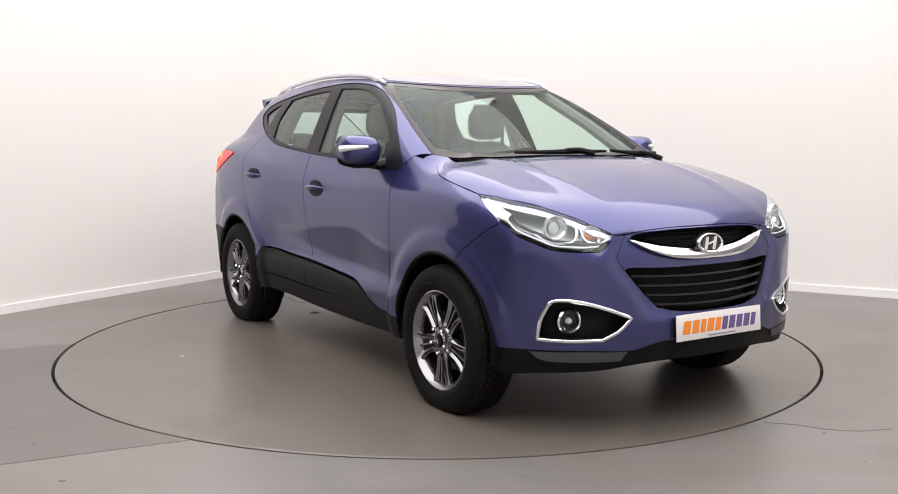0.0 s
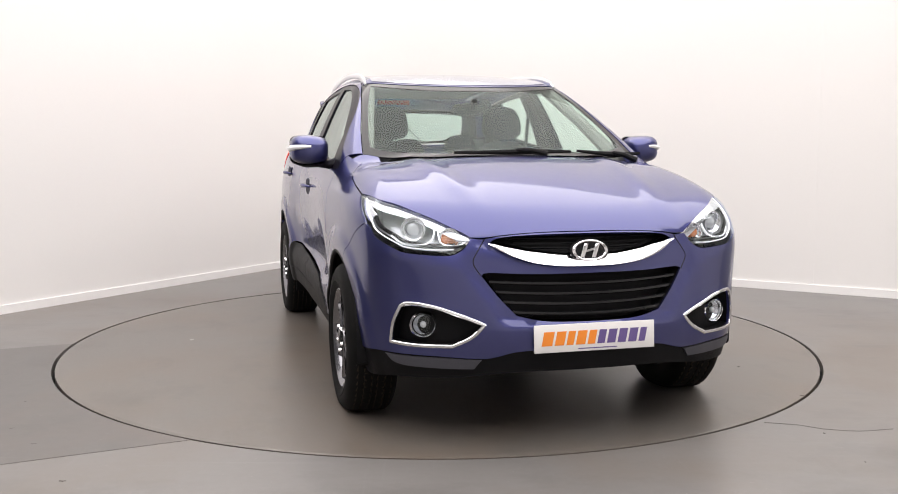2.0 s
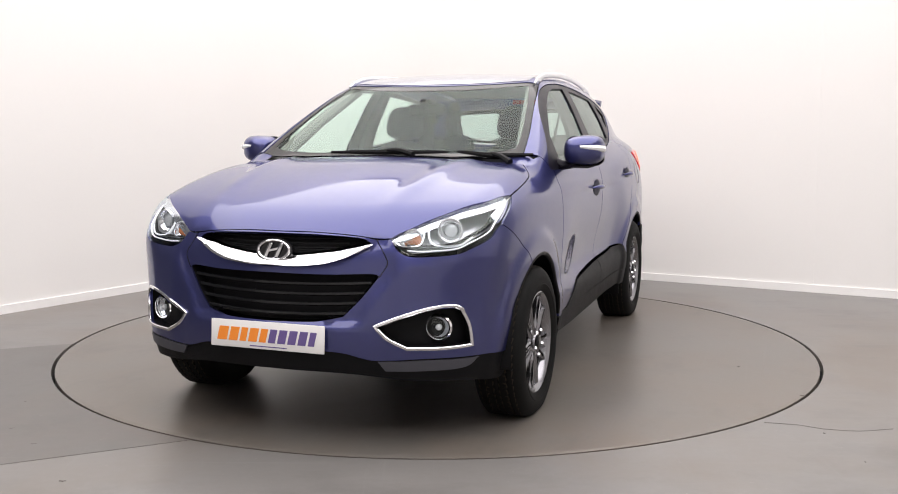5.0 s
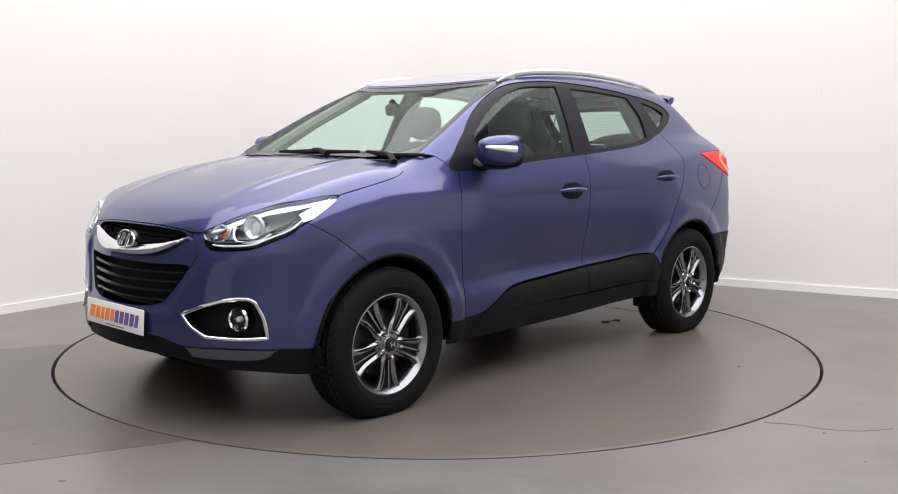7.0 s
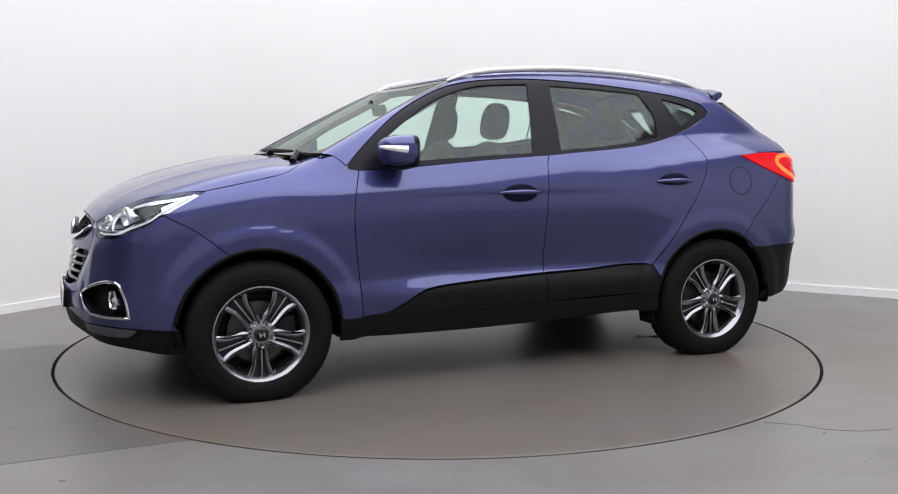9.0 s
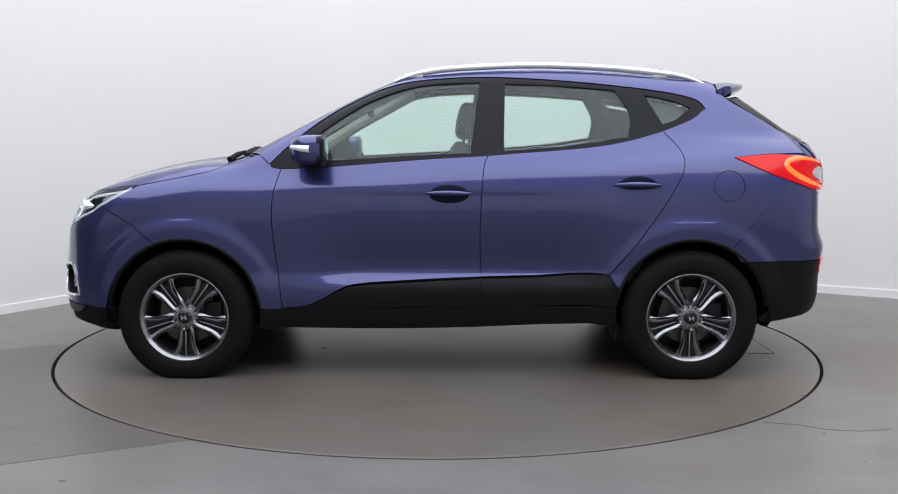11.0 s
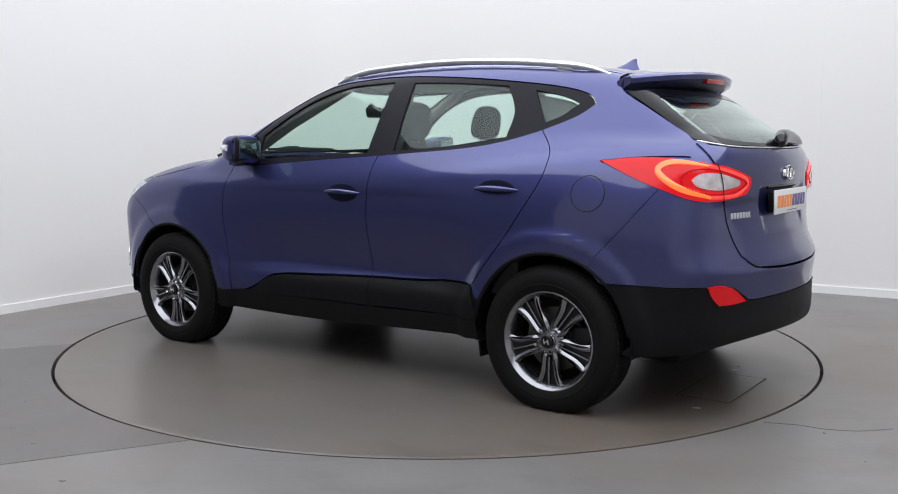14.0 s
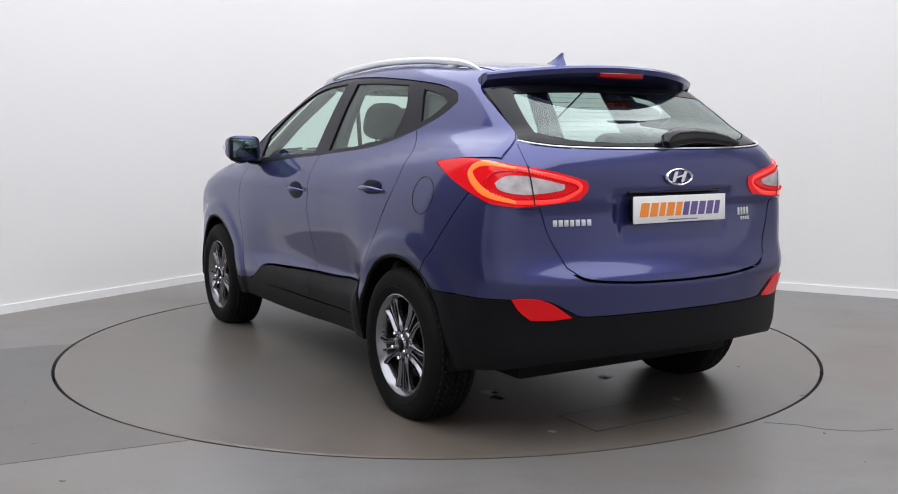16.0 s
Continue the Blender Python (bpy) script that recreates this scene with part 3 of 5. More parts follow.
def build_wheel(car, x, y):
    """A wheel whose outer side faces +y; turned round for the right side."""
    w = new("wheel")
    w.parent = car
    w.matrix_basis = pose(x, y, HUB - .011, 0, 0, 0 if y > 0 else 180)
    t = [(.226, .095), (.238, .104), (.262, .113), (.290, .115), (.315, .110), (.332, .100), (.343, .087), (.3490, .074)]
    prof = t + [(.3505, .062), (.3505, .052), (.344, .051), (.344, .045), (.351, .044), (.3515, .016), (.344, .015), (.344, .009), (.3515, .008)]
    prof = prof + [(r, -h) for r, h in reversed(prof)]
    prof = [(r, h - .09) for r, h in prof]
    bm = lathe(prof, 96)
    for v in bm.verts:  # pressed flat where it stands
        v.co.z = settle(v.co.z, .3254)
    tyre = part("tyre", bm, RUBBER, w)
    # tread blocks
    bm = bmesh.new()
    for row, (hh, wd) in enumerate(((.068, .014), (.030, .024), (-.030, .024), (-.068, .014))):
        for i in range(60):
            a = 2 * math.pi * (i + .25 * row) / 60
            m = Matrix.Rotation(-a, 4, "Y") @ pose(.3478, hh - .09, 0)
            box(.006 if 0 < row < 3 else .002, wd * 1.5, .026, m @ Matrix.Rotation(.3 * (1 if row % 2 else -1), 4, "X"), bm=bm)
    for v in bm.verts:
        v.co.z = settle(v.co.z, .3258)
    part("tread", bm, TREAD, tyre, "dusty tread blocks", smooth=False)
    # sidewall ribs
    part("sidewall_rib", lathe([(.262, .0235), (.266, .0255), (.270, .0240)], 72), RUBBER, tyre)
    rim = part("rim", lathe([(.224, .004), (.226, .010), (.220, .012), (.214, .006), (.206, -.004), (.196, -.02), (.190, -.05), (.186, -.16), (.226, -.185)], 60), ALLOY, w, "grey alloy rim")
    # the barrel's dark colour stands in for shade inside the wheel
    part("barrel", lathe([(.190, -.03), (.186, -.15), (.06, -.15), (.0, -.15)], 40), ALLOYDARK, rim, "inner barrel with the wheel's shade put in its colour")
    part("brake_disc", lathe([(.07, -.075), (.145, -.075), (.145, -.092), (.07, -.092)], 40), STEEL, w, "worn steel brake disc")
    part("brake_caliper", box(.09, .05, .10, pose(-.13, -.085, .02), .012), ALLOYDARK, w, "dark brake caliper")
    part("hub", lathe([(.0, .004), (.030, .004), (.034, .0), (.036, -.006), (.062, -.010), (.070, -.02), (.070, -.08), (0, -.08)], 40), ALLOY, rim)
    wheel_bm_spokes(rim)
    cap = part("centre_cap", lathe([(0, .019), (.024, .018), (.030, .014), (.032, -.004)], 28), GLOSSBLACK, w, "black centre cap with a silver mark")
    bm = bmesh.new()
    for s in (-1, 1):
        prism([(s * .010 - .004, -.011), (s * .010 + .001, -.011), (s * .010 + .005, .011), (s * .010, .011)], .0015, pose(0, .0205, 0, 90, 0, 0), bm=bm)
    box(.016, .0015, .004, pose(0, .0198, 0, 0, 20, 0), bm=bm)
    part("cap_mark", bm, CHROME, cap)
    for k in range(5):
        a = radians(126 + 72 * k)
        part("wheel_nut", lathe([(0, .020), (.007, .020), (.0098, .015), (.0098, .002)], 6, centre=(.057 * math.cos(a), 0, .057 * math.sin(a))), CHROME, w)
    for o in w.children_recursive:  # seventeen-inch rim parts
        if o.type == "MESH" and not o.name.startswith(("tyre", "tread", "sidewall")):
            for v in o.data.vertices:
                v.co.x, v.co.z = v.co.x * 1.035, v.co.z * 1.035
    part("valve", tube([(.176, -.004, .03), (.172, .006, .029)], .0035, 6), PLASTIC, w)
    return w


# outlines shared by neighbouring panels, on the left half
LAMP_TIP, LAMP_IN = (1.535, .808, 1.023), (2.01, .475, .865)
LAMP_TOP = [LAMP_IN, (1.925, .59, .930), (1.82, .678, .976), (1.70, .742, 1.004), (1.61, .778, 1.019), LAMP_TIP]
LAMP_LOW = [LAMP_TIP, (1.62, .852, .985), (1.70, .855, .942), (1.775, .843, .898), (1.82, .834, .867), (1.909, .778, .827)]
LAMP_FRONT = [(1.909, .778, .827), (1.945, .73, .808), (2.0, .62, .798), (2.025, .555, .800), (2.03, .51, .825), LAMP_IN]
DLO_LOW = [(.897, 1.108), (.581, 1.120), (.134, 1.155), (-.266, 1.179), (-.751, 1.218), (-.986, 1.253), (-1.177, 1.303), (-1.34, 1.368), (-1.425, 1.428)]
DLO_TOP = [(.897, 1.108), (.745, 1.256), (.544, 1.408), (.337, 1.515), (.155, 1.567), (-.089, 1.591), (-.302, 1.594), (-.636, 1.577), (-.994, 1.543), (-1.23, 1.512), (-1.375, 1.475), (-1.425, 1.428)]
F_SEAM = [(.812, 1.110), (.849, .961), (.852, .797), (.826, .557), (.809, .384)]
B_SEAM = [(-.262, 1.179), (-.238, 1.1), (-.221, .806), (-.228, .545)]
R_SEAM = [(-1.186, 1.306), (-1.255, 1.225), (-1.277, 1.158), (-1.262, 1.085), (-1.209, .987), (-1.07, .783), (-.893, .562)]
CLAD_F = [(-.228, .545), (.128, .529), (.40, .513), (.50, .49), (.60, .435), (.69, .398), (.809, .384)]
CLAD_R = [(-.893, .562), (-.55, .555), (-.228, .545)]
A_BASE = [(.93, .735, 1.165), (.868, .79, 1.118)]
WS_EDGE = [(.985, .728, 0), (.80, .705, 0), (.50, .650, 0), (.20, .592, 0)]
ROOF_EDGE = [(.20, .592, 0), (.0, .575, 0), (-.5, .562, 0), (-1.0, .548, 0), (-1.50, .52, 0)]
BONNET_SIDE = [LAMP_TIP, (1.36, .815, 1.058), (1.22, .80, 1.085), (1.146, .779, 1.108), (1.075, .735, 1.142)]


Q_SEAM = [(-1.519, .695), (-1.575, .77), (-1.69, .895), (-1.82, 1.048)]


def D(*xz):
    """A curve on the body's left side from x, z points."""
    return S(*[tuple(p) for p in catmull(list(xz), .03)])


def lift(pts):
    """x, y points laid on top of the body."""
    q = np.array([p[:2] for p in pts])
    return [tuple(p) for p in on_body("top", q)]


def snap(pts, kind):
    return [tuple(p) for p in on_body(kind, to_chart(kind, pts))]


def build_body(car):
    ws_edge, roof_edge = lift(WS_EDGE), lift(ROOF_EDGE)
    lamp_top, lamp_low, lamp_front = (snap(c, "front") for c in (LAMP_TOP, LAMP_LOW, LAMP_FRONT))
    bon_side = snap(BONNET_SIDE, "tube")
    bon_side[0] = lamp_top[-1]
    nose_edge = snap([(2.11, .0, .885), (2.10, .2, .884), (2.075, .36, .874), (2.06, .44, .862), lamp_top[0]], "front")
    cowl = lift([(1.075, .735), (1.13, .5), (1.155, .25), (1.165, 0)])
    # bonnet
    bonnet = panel("bonnet", "top", [nose_edge, lamp_top, bon_side, cowl], PAINT, car, both=True, rim=.018, gap=.0014)
    # windscreen with a black border
    base = lift([(1.075, 0), (1.065, .3), (1.03, .6), (.985, .728)])
    header = lift([(.20, .592), (.255, .4), (.285, .2), (.295, 0)])
    inner_e = [[(1.02, 0), (1.01, .3), (.975, .58), (.93, .678)], [(.93, .678), (.80, .668), (.50, .613), (.265, .555)], [(.265, .555), (.315, .38), (.345, .2), (.35, 0)]]
    inner_e = [lift(e) for e in inner_e]
    scr = panel("windscreen", "top", inner_e, SCREEN, car, "clear tinted windscreen", both=True, rim=0, gap=0, off=-.004)
    panel("black_border", "top", [base, ws_edge, header], FRIT, scr, "black printed glass border", holes=[inner_e], both=True, off=-.003, rim=.006, gap=.001)
    scr.visible_shadow = False
    # roof with a dark glass panel between the painted sides
    rear_edge = lift([(-1.50, .52), (-1.535, .3), (-1.55, 0)])
    roof = panel("roof", "top", [list(reversed(header)), roof_edge, rear_edge], PAINT, car, both=True, rim=.01)
    gl = [lift(c) for c in ([(.275, 0), (.268, .2), (.24, .38), (.19, .535)], [(.19, .535), (-.2, .522), (-.52, .512)], [(-.52, .512), (-.55, .3), (-.55, 0)])]
    panel("roof_glass", "top", gl, SUNROOF, roof, "dark glass sunroof panel", both=True, off=.0025, rim=.004)
    # panels that exist on both sides
    for flip in (False, True):
        k = dict(flip=flip)
        low = snap(lamp_low[:3], "tube")
        seam_b = D((1.745, .914), (1.60, .832), (1.462, .722))
        arch_f = S(*arc(WB, 68.5, 175, n=24))
        fender = panel("front_wing", "tube", [list(reversed(bon_side)), low + [seam_b[0]], seam_b, arch_f, S((.925, .384), (.809, .384)), S(*reversed(F_SEAM)), S((.812, 1.110), (.868, 1.118)), list(reversed(snap(A_BASE, "tube"))), snap([A_BASE[0], (1.02, .735, 1.15), (1.075, .735, 1.142)], "tube")], PAINT, car, **k)
        bs = panel("side_frame", "tube", [
            snap(A_BASE, "tube"), S((.868, 1.118), (.897, 1.112)), S(*DLO_TOP), list(reversed(S(*DLO_LOW[6:]))),
            S(*R_SEAM), S((-.893, .562), (-.93, .50)), S(*arc(-WB, 22, 120, n=18)),
            D(*Q_SEAM),
            snap([(-1.82, .838, 1.05), (-1.70, .85, 1.095), (-1.54, .845, 1.168)], "tube"), snap([(-1.54, .845, 1.172), (-1.70, .83, 1.190), (-1.81, .80, 1.190), (-1.93, .74, 1.180)], "tube"),
            snap([(-1.93, .74, 1.180), (-1.915, .70, 1.235), (-1.88, .675, 1.285), (-1.80, .668, 1.34), (-1.68, .648, 1.41), (-1.55, .615, 1.478), (-1.50, .56, 1.53), (-1.50, .52, 1.56)], "tube"),
            list(reversed(roof_edge)), list(reversed(ws_edge)), snap([ws_edge[0], A_BASE[0]], "tube")], PAINT, car, **k)
        fd = panel("front_door", "tube", [S((.812, 1.110), (.581, 1.120), (.134, 1.155), (-.262, 1.179)), S(*B_SEAM), S(*CLAD_F), S(*reversed(F_SEAM))], PAINT, car, **k)
        rd = panel("rear_door", "tube", [S((-.262, 1.179), (-.751, 1.218), (-.986, 1.253), (-1.186, 1.306)), S(*R_SEAM), S(*CLAD_R), S(*reversed(B_SEAM))], PAINT, car, **k)
        for door, hx, hz in ((fd, -.06, .985), (rd, -1.03, 1.030)):
            door_handle(door, hx, hz, flip)
        panel("cladding", "tube", [S(*CLAD_F), S((.809, .384), (-.24, .395)), S((-.24, .395), (-.228, .545))], CLADDING, fd, "black ribbed door cladding", off=.006, **k)
        panel("cladding", "tube", [S(*CLAD_R), S((-.228, .545), (-.24, .395)), S((-.24, .395), (-.927, .40)), S((-.927, .40), (-.928, .45), (-.893, .562))], CLADDING, rd, "black ribbed door cladding", off=.006, **k)
        panel("sill", "tube", [S((.927, .386), (-.24, .393), (-.928, .402)), S((-.928, .402), (-.935, .30)), S((-.935, .30), (0, .275), (.93, .272)), S((.93, .272), (.927, .386))], CLADDING, car, "black plastic sill", off=.004, **k)
        # window surround and panes
        panes = {
            "front_window": [[(.63, 1.150), (.134, 1.178), (-.172, 1.194)], [(-.172, 1.194), (-.221, 1.568)], [(-.221, 1.568), (.092, 1.548), (.333, 1.474), (.50, 1.378), (.63, 1.285)], [(.63, 1.285), (.63, 1.150)]],
            "rear_window": [[(-.346, 1.205), (-.70, 1.234), (-1.0, 1.277)], [(-1.0, 1.277), (-1.012, 1.40), (-.942, 1.526)], [(-.942, 1.526), (-.65, 1.548), (-.358, 1.56)], [(-.358, 1.56), (-.346, 1.205)]],
            "quarter_window": [[(-1.19, 1.345), (-1.26, 1.372), (-1.345, 1.432)], [(-1.345, 1.432), (-1.25, 1.47), (-1.10, 1.50)], [(-1.10, 1.50), (-1.19, 1.345)]],
        }
        holes = [[S(*s) for s in v] for v in panes.values()]
        sur = panel("window_surround", "tube", [S(*DLO_TOP), list(reversed(S(*DLO_LOW)))], TRIM, car, "satin black window surround and door pillars", holes=holes, off=-.004, rim=.012, **k)
        for nm, segs in panes.items():
            w = panel(nm, "tube", [S(*s) for s in segs], GLASS, car, "green tinted side glass", off=-.012, rim=0, gap=-.003, **k)
            w.visible_shadow = False
        panel("quarter_trim", "tube", [S(*q) for q in panes["quarter_window"]], DASH, car, "dark trim behind the quarter glass", off=-.055, rim=0, gap=-.012, **k)
        head_lamp(car, lamp_top, lamp_low, lamp_front, flip)
        tail_lamp(car, flip)
        mirror(car, flip)
        roof_rail(car, flip)
        fog_lamp(car, flip)
        sgn = -1 if flip else 1
        a = arc(-WB, 6, 36, r=ARCH + .002, n=8)
        panel("arch_edge", "tube", [S(*a), S(a[-1], (-.90, .60), (-.86, .60)), S((-.86, .60), (-.86, a[0][1])), S((-.86, a[0][1]), a[0])], CLADDING, car, "black arch edge", off=-.006, rim=0, **k)
        a = arc(-WB, 116, 165, r=ARCH + .002, n=10)
        panel("arch_edge", "tube", [S(*a), S(a[-1], (-1.76, .50)), S((-1.76, .50), (-1.68, .62)), S((-1.68, .62), a[0])], CLADDING, car, "black arch edge", off=-.006, rim=0, **k)
        # painted shut faces behind open joints
        sq = [(.985, .655), (1.13, .655), (1.15, .79), (.975, .79), (.985, .655)]
        panel("shut_face", "top", [lift(sq[i:i + 2]) for i in range(4)], PAINT, car, off=-.004, rim=0, **k)
        sq = [[(-1.49, .71), (-1.55, .80), (-1.66, .93), (-1.78, 1.06)], [(-1.78, 1.06), (-1.86, 1.02)], [(-1.86, 1.02), (-1.72, .86), (-1.57, .70)], [(-1.57, .70), (-1.49, .71)]]
        panel("shut_face", "tube", [S(*q) for q in sq], PAINT, car, off=-.005, rim=0, **k)
        for cx in (WB, -WB):
            bm = bmesh.new()
            rows = []
            for i in range(25):
                a = radians(-25 + 230 * i / 24)
                rows.append([bm.verts.new((cx + r * math.cos(a), sgn * yy, max(.295, HUB + r * math.sin(a)))) for r, yy in ((ARCH + .014, .895), (ARCH + .016, .62), (ARCH - .05, .56), (.15, .55))])
            for a, b in zip(rows, rows[1:]):
                for j in range(3):
                    bm.faces.new([a[j], a[j + 1], b[j + 1], b[j]])
            part("arch_liner", bm, PLASTIC, car, "black wheel arch liner")
            # arch lip
            pts = S(*arc(cx, 8, 172, r=ARCH + .001, n=24))
            bm = tube([(x, sgn * (y - .009), z) for x, y, z in pts], .012, 8)
            part("arch_lip", bm, PLASTIC, car, "black arch lip")
        fl = part("mud_flap", box(.012, .14, .13, pose(-.925, sgn * .80, .275, 0, 8, 0), .004), PLASTIC, car, "black mud flap")
    front_bumper(car, nose_edge, lamp_front, lamp_low)
    rear_end(car)
    # fuel flap on the left
    rr = [(-1.503 + .080 * math.cos(2 * math.pi * i / 24), 1.024 + .079 * math.sin(2 * math.pi * i / 24)) for i in range(25)]
    strip("fuel_flap", [S(*rr)], .0045, .0012, GLOSSBLACK, car, "round fuel flap joint", kind="tube", off=0.0002)


def door_handle(door, hx, hz, flip):
    y = side_point(hx, hz)[1]
    s = -1 if flip else 1
    m = Matrix.Diagonal((1, s, 1, 1))
    # flat dark ellipse on the door; its colour holds the recess's shade
    bm = bmesh.new()
    bmesh.ops.create_uvsphere(bm, u_segments=20, v_segments=10, radius=1, matrix=pose(hx, y * 1 - .0, hz - .004) @ Matrix.Diagonal((.104, .0055, .050, 1)))
    bm.transform(m)
    part("handle_recess_shade", bm, material_cache("handle_shadow"), door, "dark ellipse painted as the shaded recess behind the handle")
    pts = [(hx + .122, y + .002, hz), (hx + .10, y + .016, hz + .002), (hx + .05, y + .030, hz + .004), (hx, y + .034, hz + .004), (hx - .05, y + .031, hz + .003), (hx - .10, y + .018, hz), (hx - .122, y + .002, hz - .002)]
    c = catmull(pts, .012)
    n = len(c)
    bm = tube(c, [.004 + .0095 * max(0, math.sin(math.pi * i / (n - 1))) ** .8 for i in range(n)], 10, flat=1.0)
    bm.transform(m)
    part("handle", bm, PAINT, door, "body-coloured pull handle")


def material_cache(name):
    m = bpy.data.materials.get(name)
    return m or material(name, (.007, .008, .028), .5, .3, spec=.15)


def mirror(car, flip):
    s = -1 if flip else 1
    m = Matrix.Diagonal((1, s, 1, 1))
    # housing: a rounded shell, blunt at the back
    bm = bmesh.new()
    bmesh.ops.create_uvsphere(bm, u_segments=32, v_segments=20, radius=1)
    for v in bm.verts:
        x, y, z = v.co
        x = math.copysign(abs(x) ** .70, x)
        y = math.copysign(abs(y) ** .55, y)
        z = math.copysign(abs(z) ** .62, z)
        if x < -.25:
            x = -.25 - (abs(x) - .25) * .12
        z *= 1 - .12 * max(y, 0) if z < 0 else 1 - .10 * max(-y, 0) + .02 * y
        v.co = (.605 + (.14 if x > 0 else .12) * x * (1 - .25 * max(y, 0)), .955 + .100 * y, 1.207 + .078 * z)
    bm.transform(m)
    mir = part("door_mirror", bm, PAINT, car, "body-coloured door mirror with clear indicator")
    bm = box(.046, .194, .148, pose(.586, .955, 1.206), .034, seg=4)
    bm.transform(m)
    part("mirror_rim", bm, TRIM, mir, "black mirror rim")
    bm = box(.005, .150, .108, pose(.5625, .955, 1.206), .002)
    bm.transform(m)
    part("mirror_glass", bm, MIRRORGLASS, mir, "mirror glass")
    bm = tube([(.64, .90, 1.135), (.65, .85, 1.13), (.66, .79, 1.15)], [.03, .036, .044], 12, flat=.7)
    bm.transform(m)
    part("mirror_foot", bm, TRIM, mir, "black mirror foot")
    pts = catmull([(.632, 1.050, 1.214), (.671, 1.044, 1.217), (.697, 1.031, 1.220), (.719, 1.008, 1.222), (.731, .985, 1.224), (.738, .955, 1.226)], .012)
    bm = tube(pts, [.020 - .012 * i / (len(pts) - 1) for i in range(len(pts))], 8, flat=1.0)
    bm.transform(m)
    part("indicator", bm, CLEARSTRIP, mir, "clear side indicator strip")
    bm = tube([(.70, .90, 1.128), (.62, .97, 1.128), (.57, 1.02, 1.14)], [.02, .03, .02], 8, flat=.5)
    bm.transform(m)
    part("lower_shell", bm, TRIM, mir, "black lower mirror shell")


def roof_rail(car, flip):
    s = -1 if flip else 1
    pts = []
    for x, h in ((.23, .002), (.17, .009), (.08, .018), (-.1, .026), (-.5, .029), (-.9, .027), (-1.2, .023), (-1.34, .014), (-1.44, -.006)):
        y = .578 - .02 * (.3 - x)
        pts.append((x, y, on_body("top", np.array([[x, y]]))[0][2] + h))
    c = catmull(pts, .03)
    n = len(c)
    bm = tube(c, [.005 + .0055 * min(1, 8 * i / n, 8 * (n - 1 - i) / n) for i in range(n)], 12, flat=1.6)
    bm.transform(Matrix.Diagonal((1, s, 1, 1)))
    rail = part("roof_rail", bm, SATIN, car, "silver roof rail")
    for x0, ln in ((.13, .10), (-1.20, .08)):
        y = .578 - .02 * (.3 - x0)
        z = on_body("top", np.array([[x0, y]]))[0][2]
        part("rail_foot", box(ln, .014, .026, pose(x0, s * y, z + .008), .006), SATIN, rail)


def sphere_part(name, c, r, mat, parent, label="", scale=(1, 1, 1), s=1, seg=20):
    bm = bmesh.new()
    bmesh.ops.create_uvsphere(bm, u_segments=seg, v_segments=seg // 2, radius=r, matrix=Matrix.Translation((c[0], c[1] * s, c[2])) @ Matrix.Diagonal((*scale, 1)))
    return part(name, bm, mat, parent, label)


def barrel(name, c, direction, profile, mat, parent, label="", s=1):
    """A turned piece whose axis points along direction."""
    bm = lathe(profile, 32, "z")
    d = Vector((direction[0], direction[1] * s, direction[2])).normalized()
    bm.transform(Matrix.Translation((c[0], c[1] * s, c[2])) @ d.to_track_quat("Z", "Y").to_matrix().to_4x4())
    return part(name, bm, mat, parent, label)


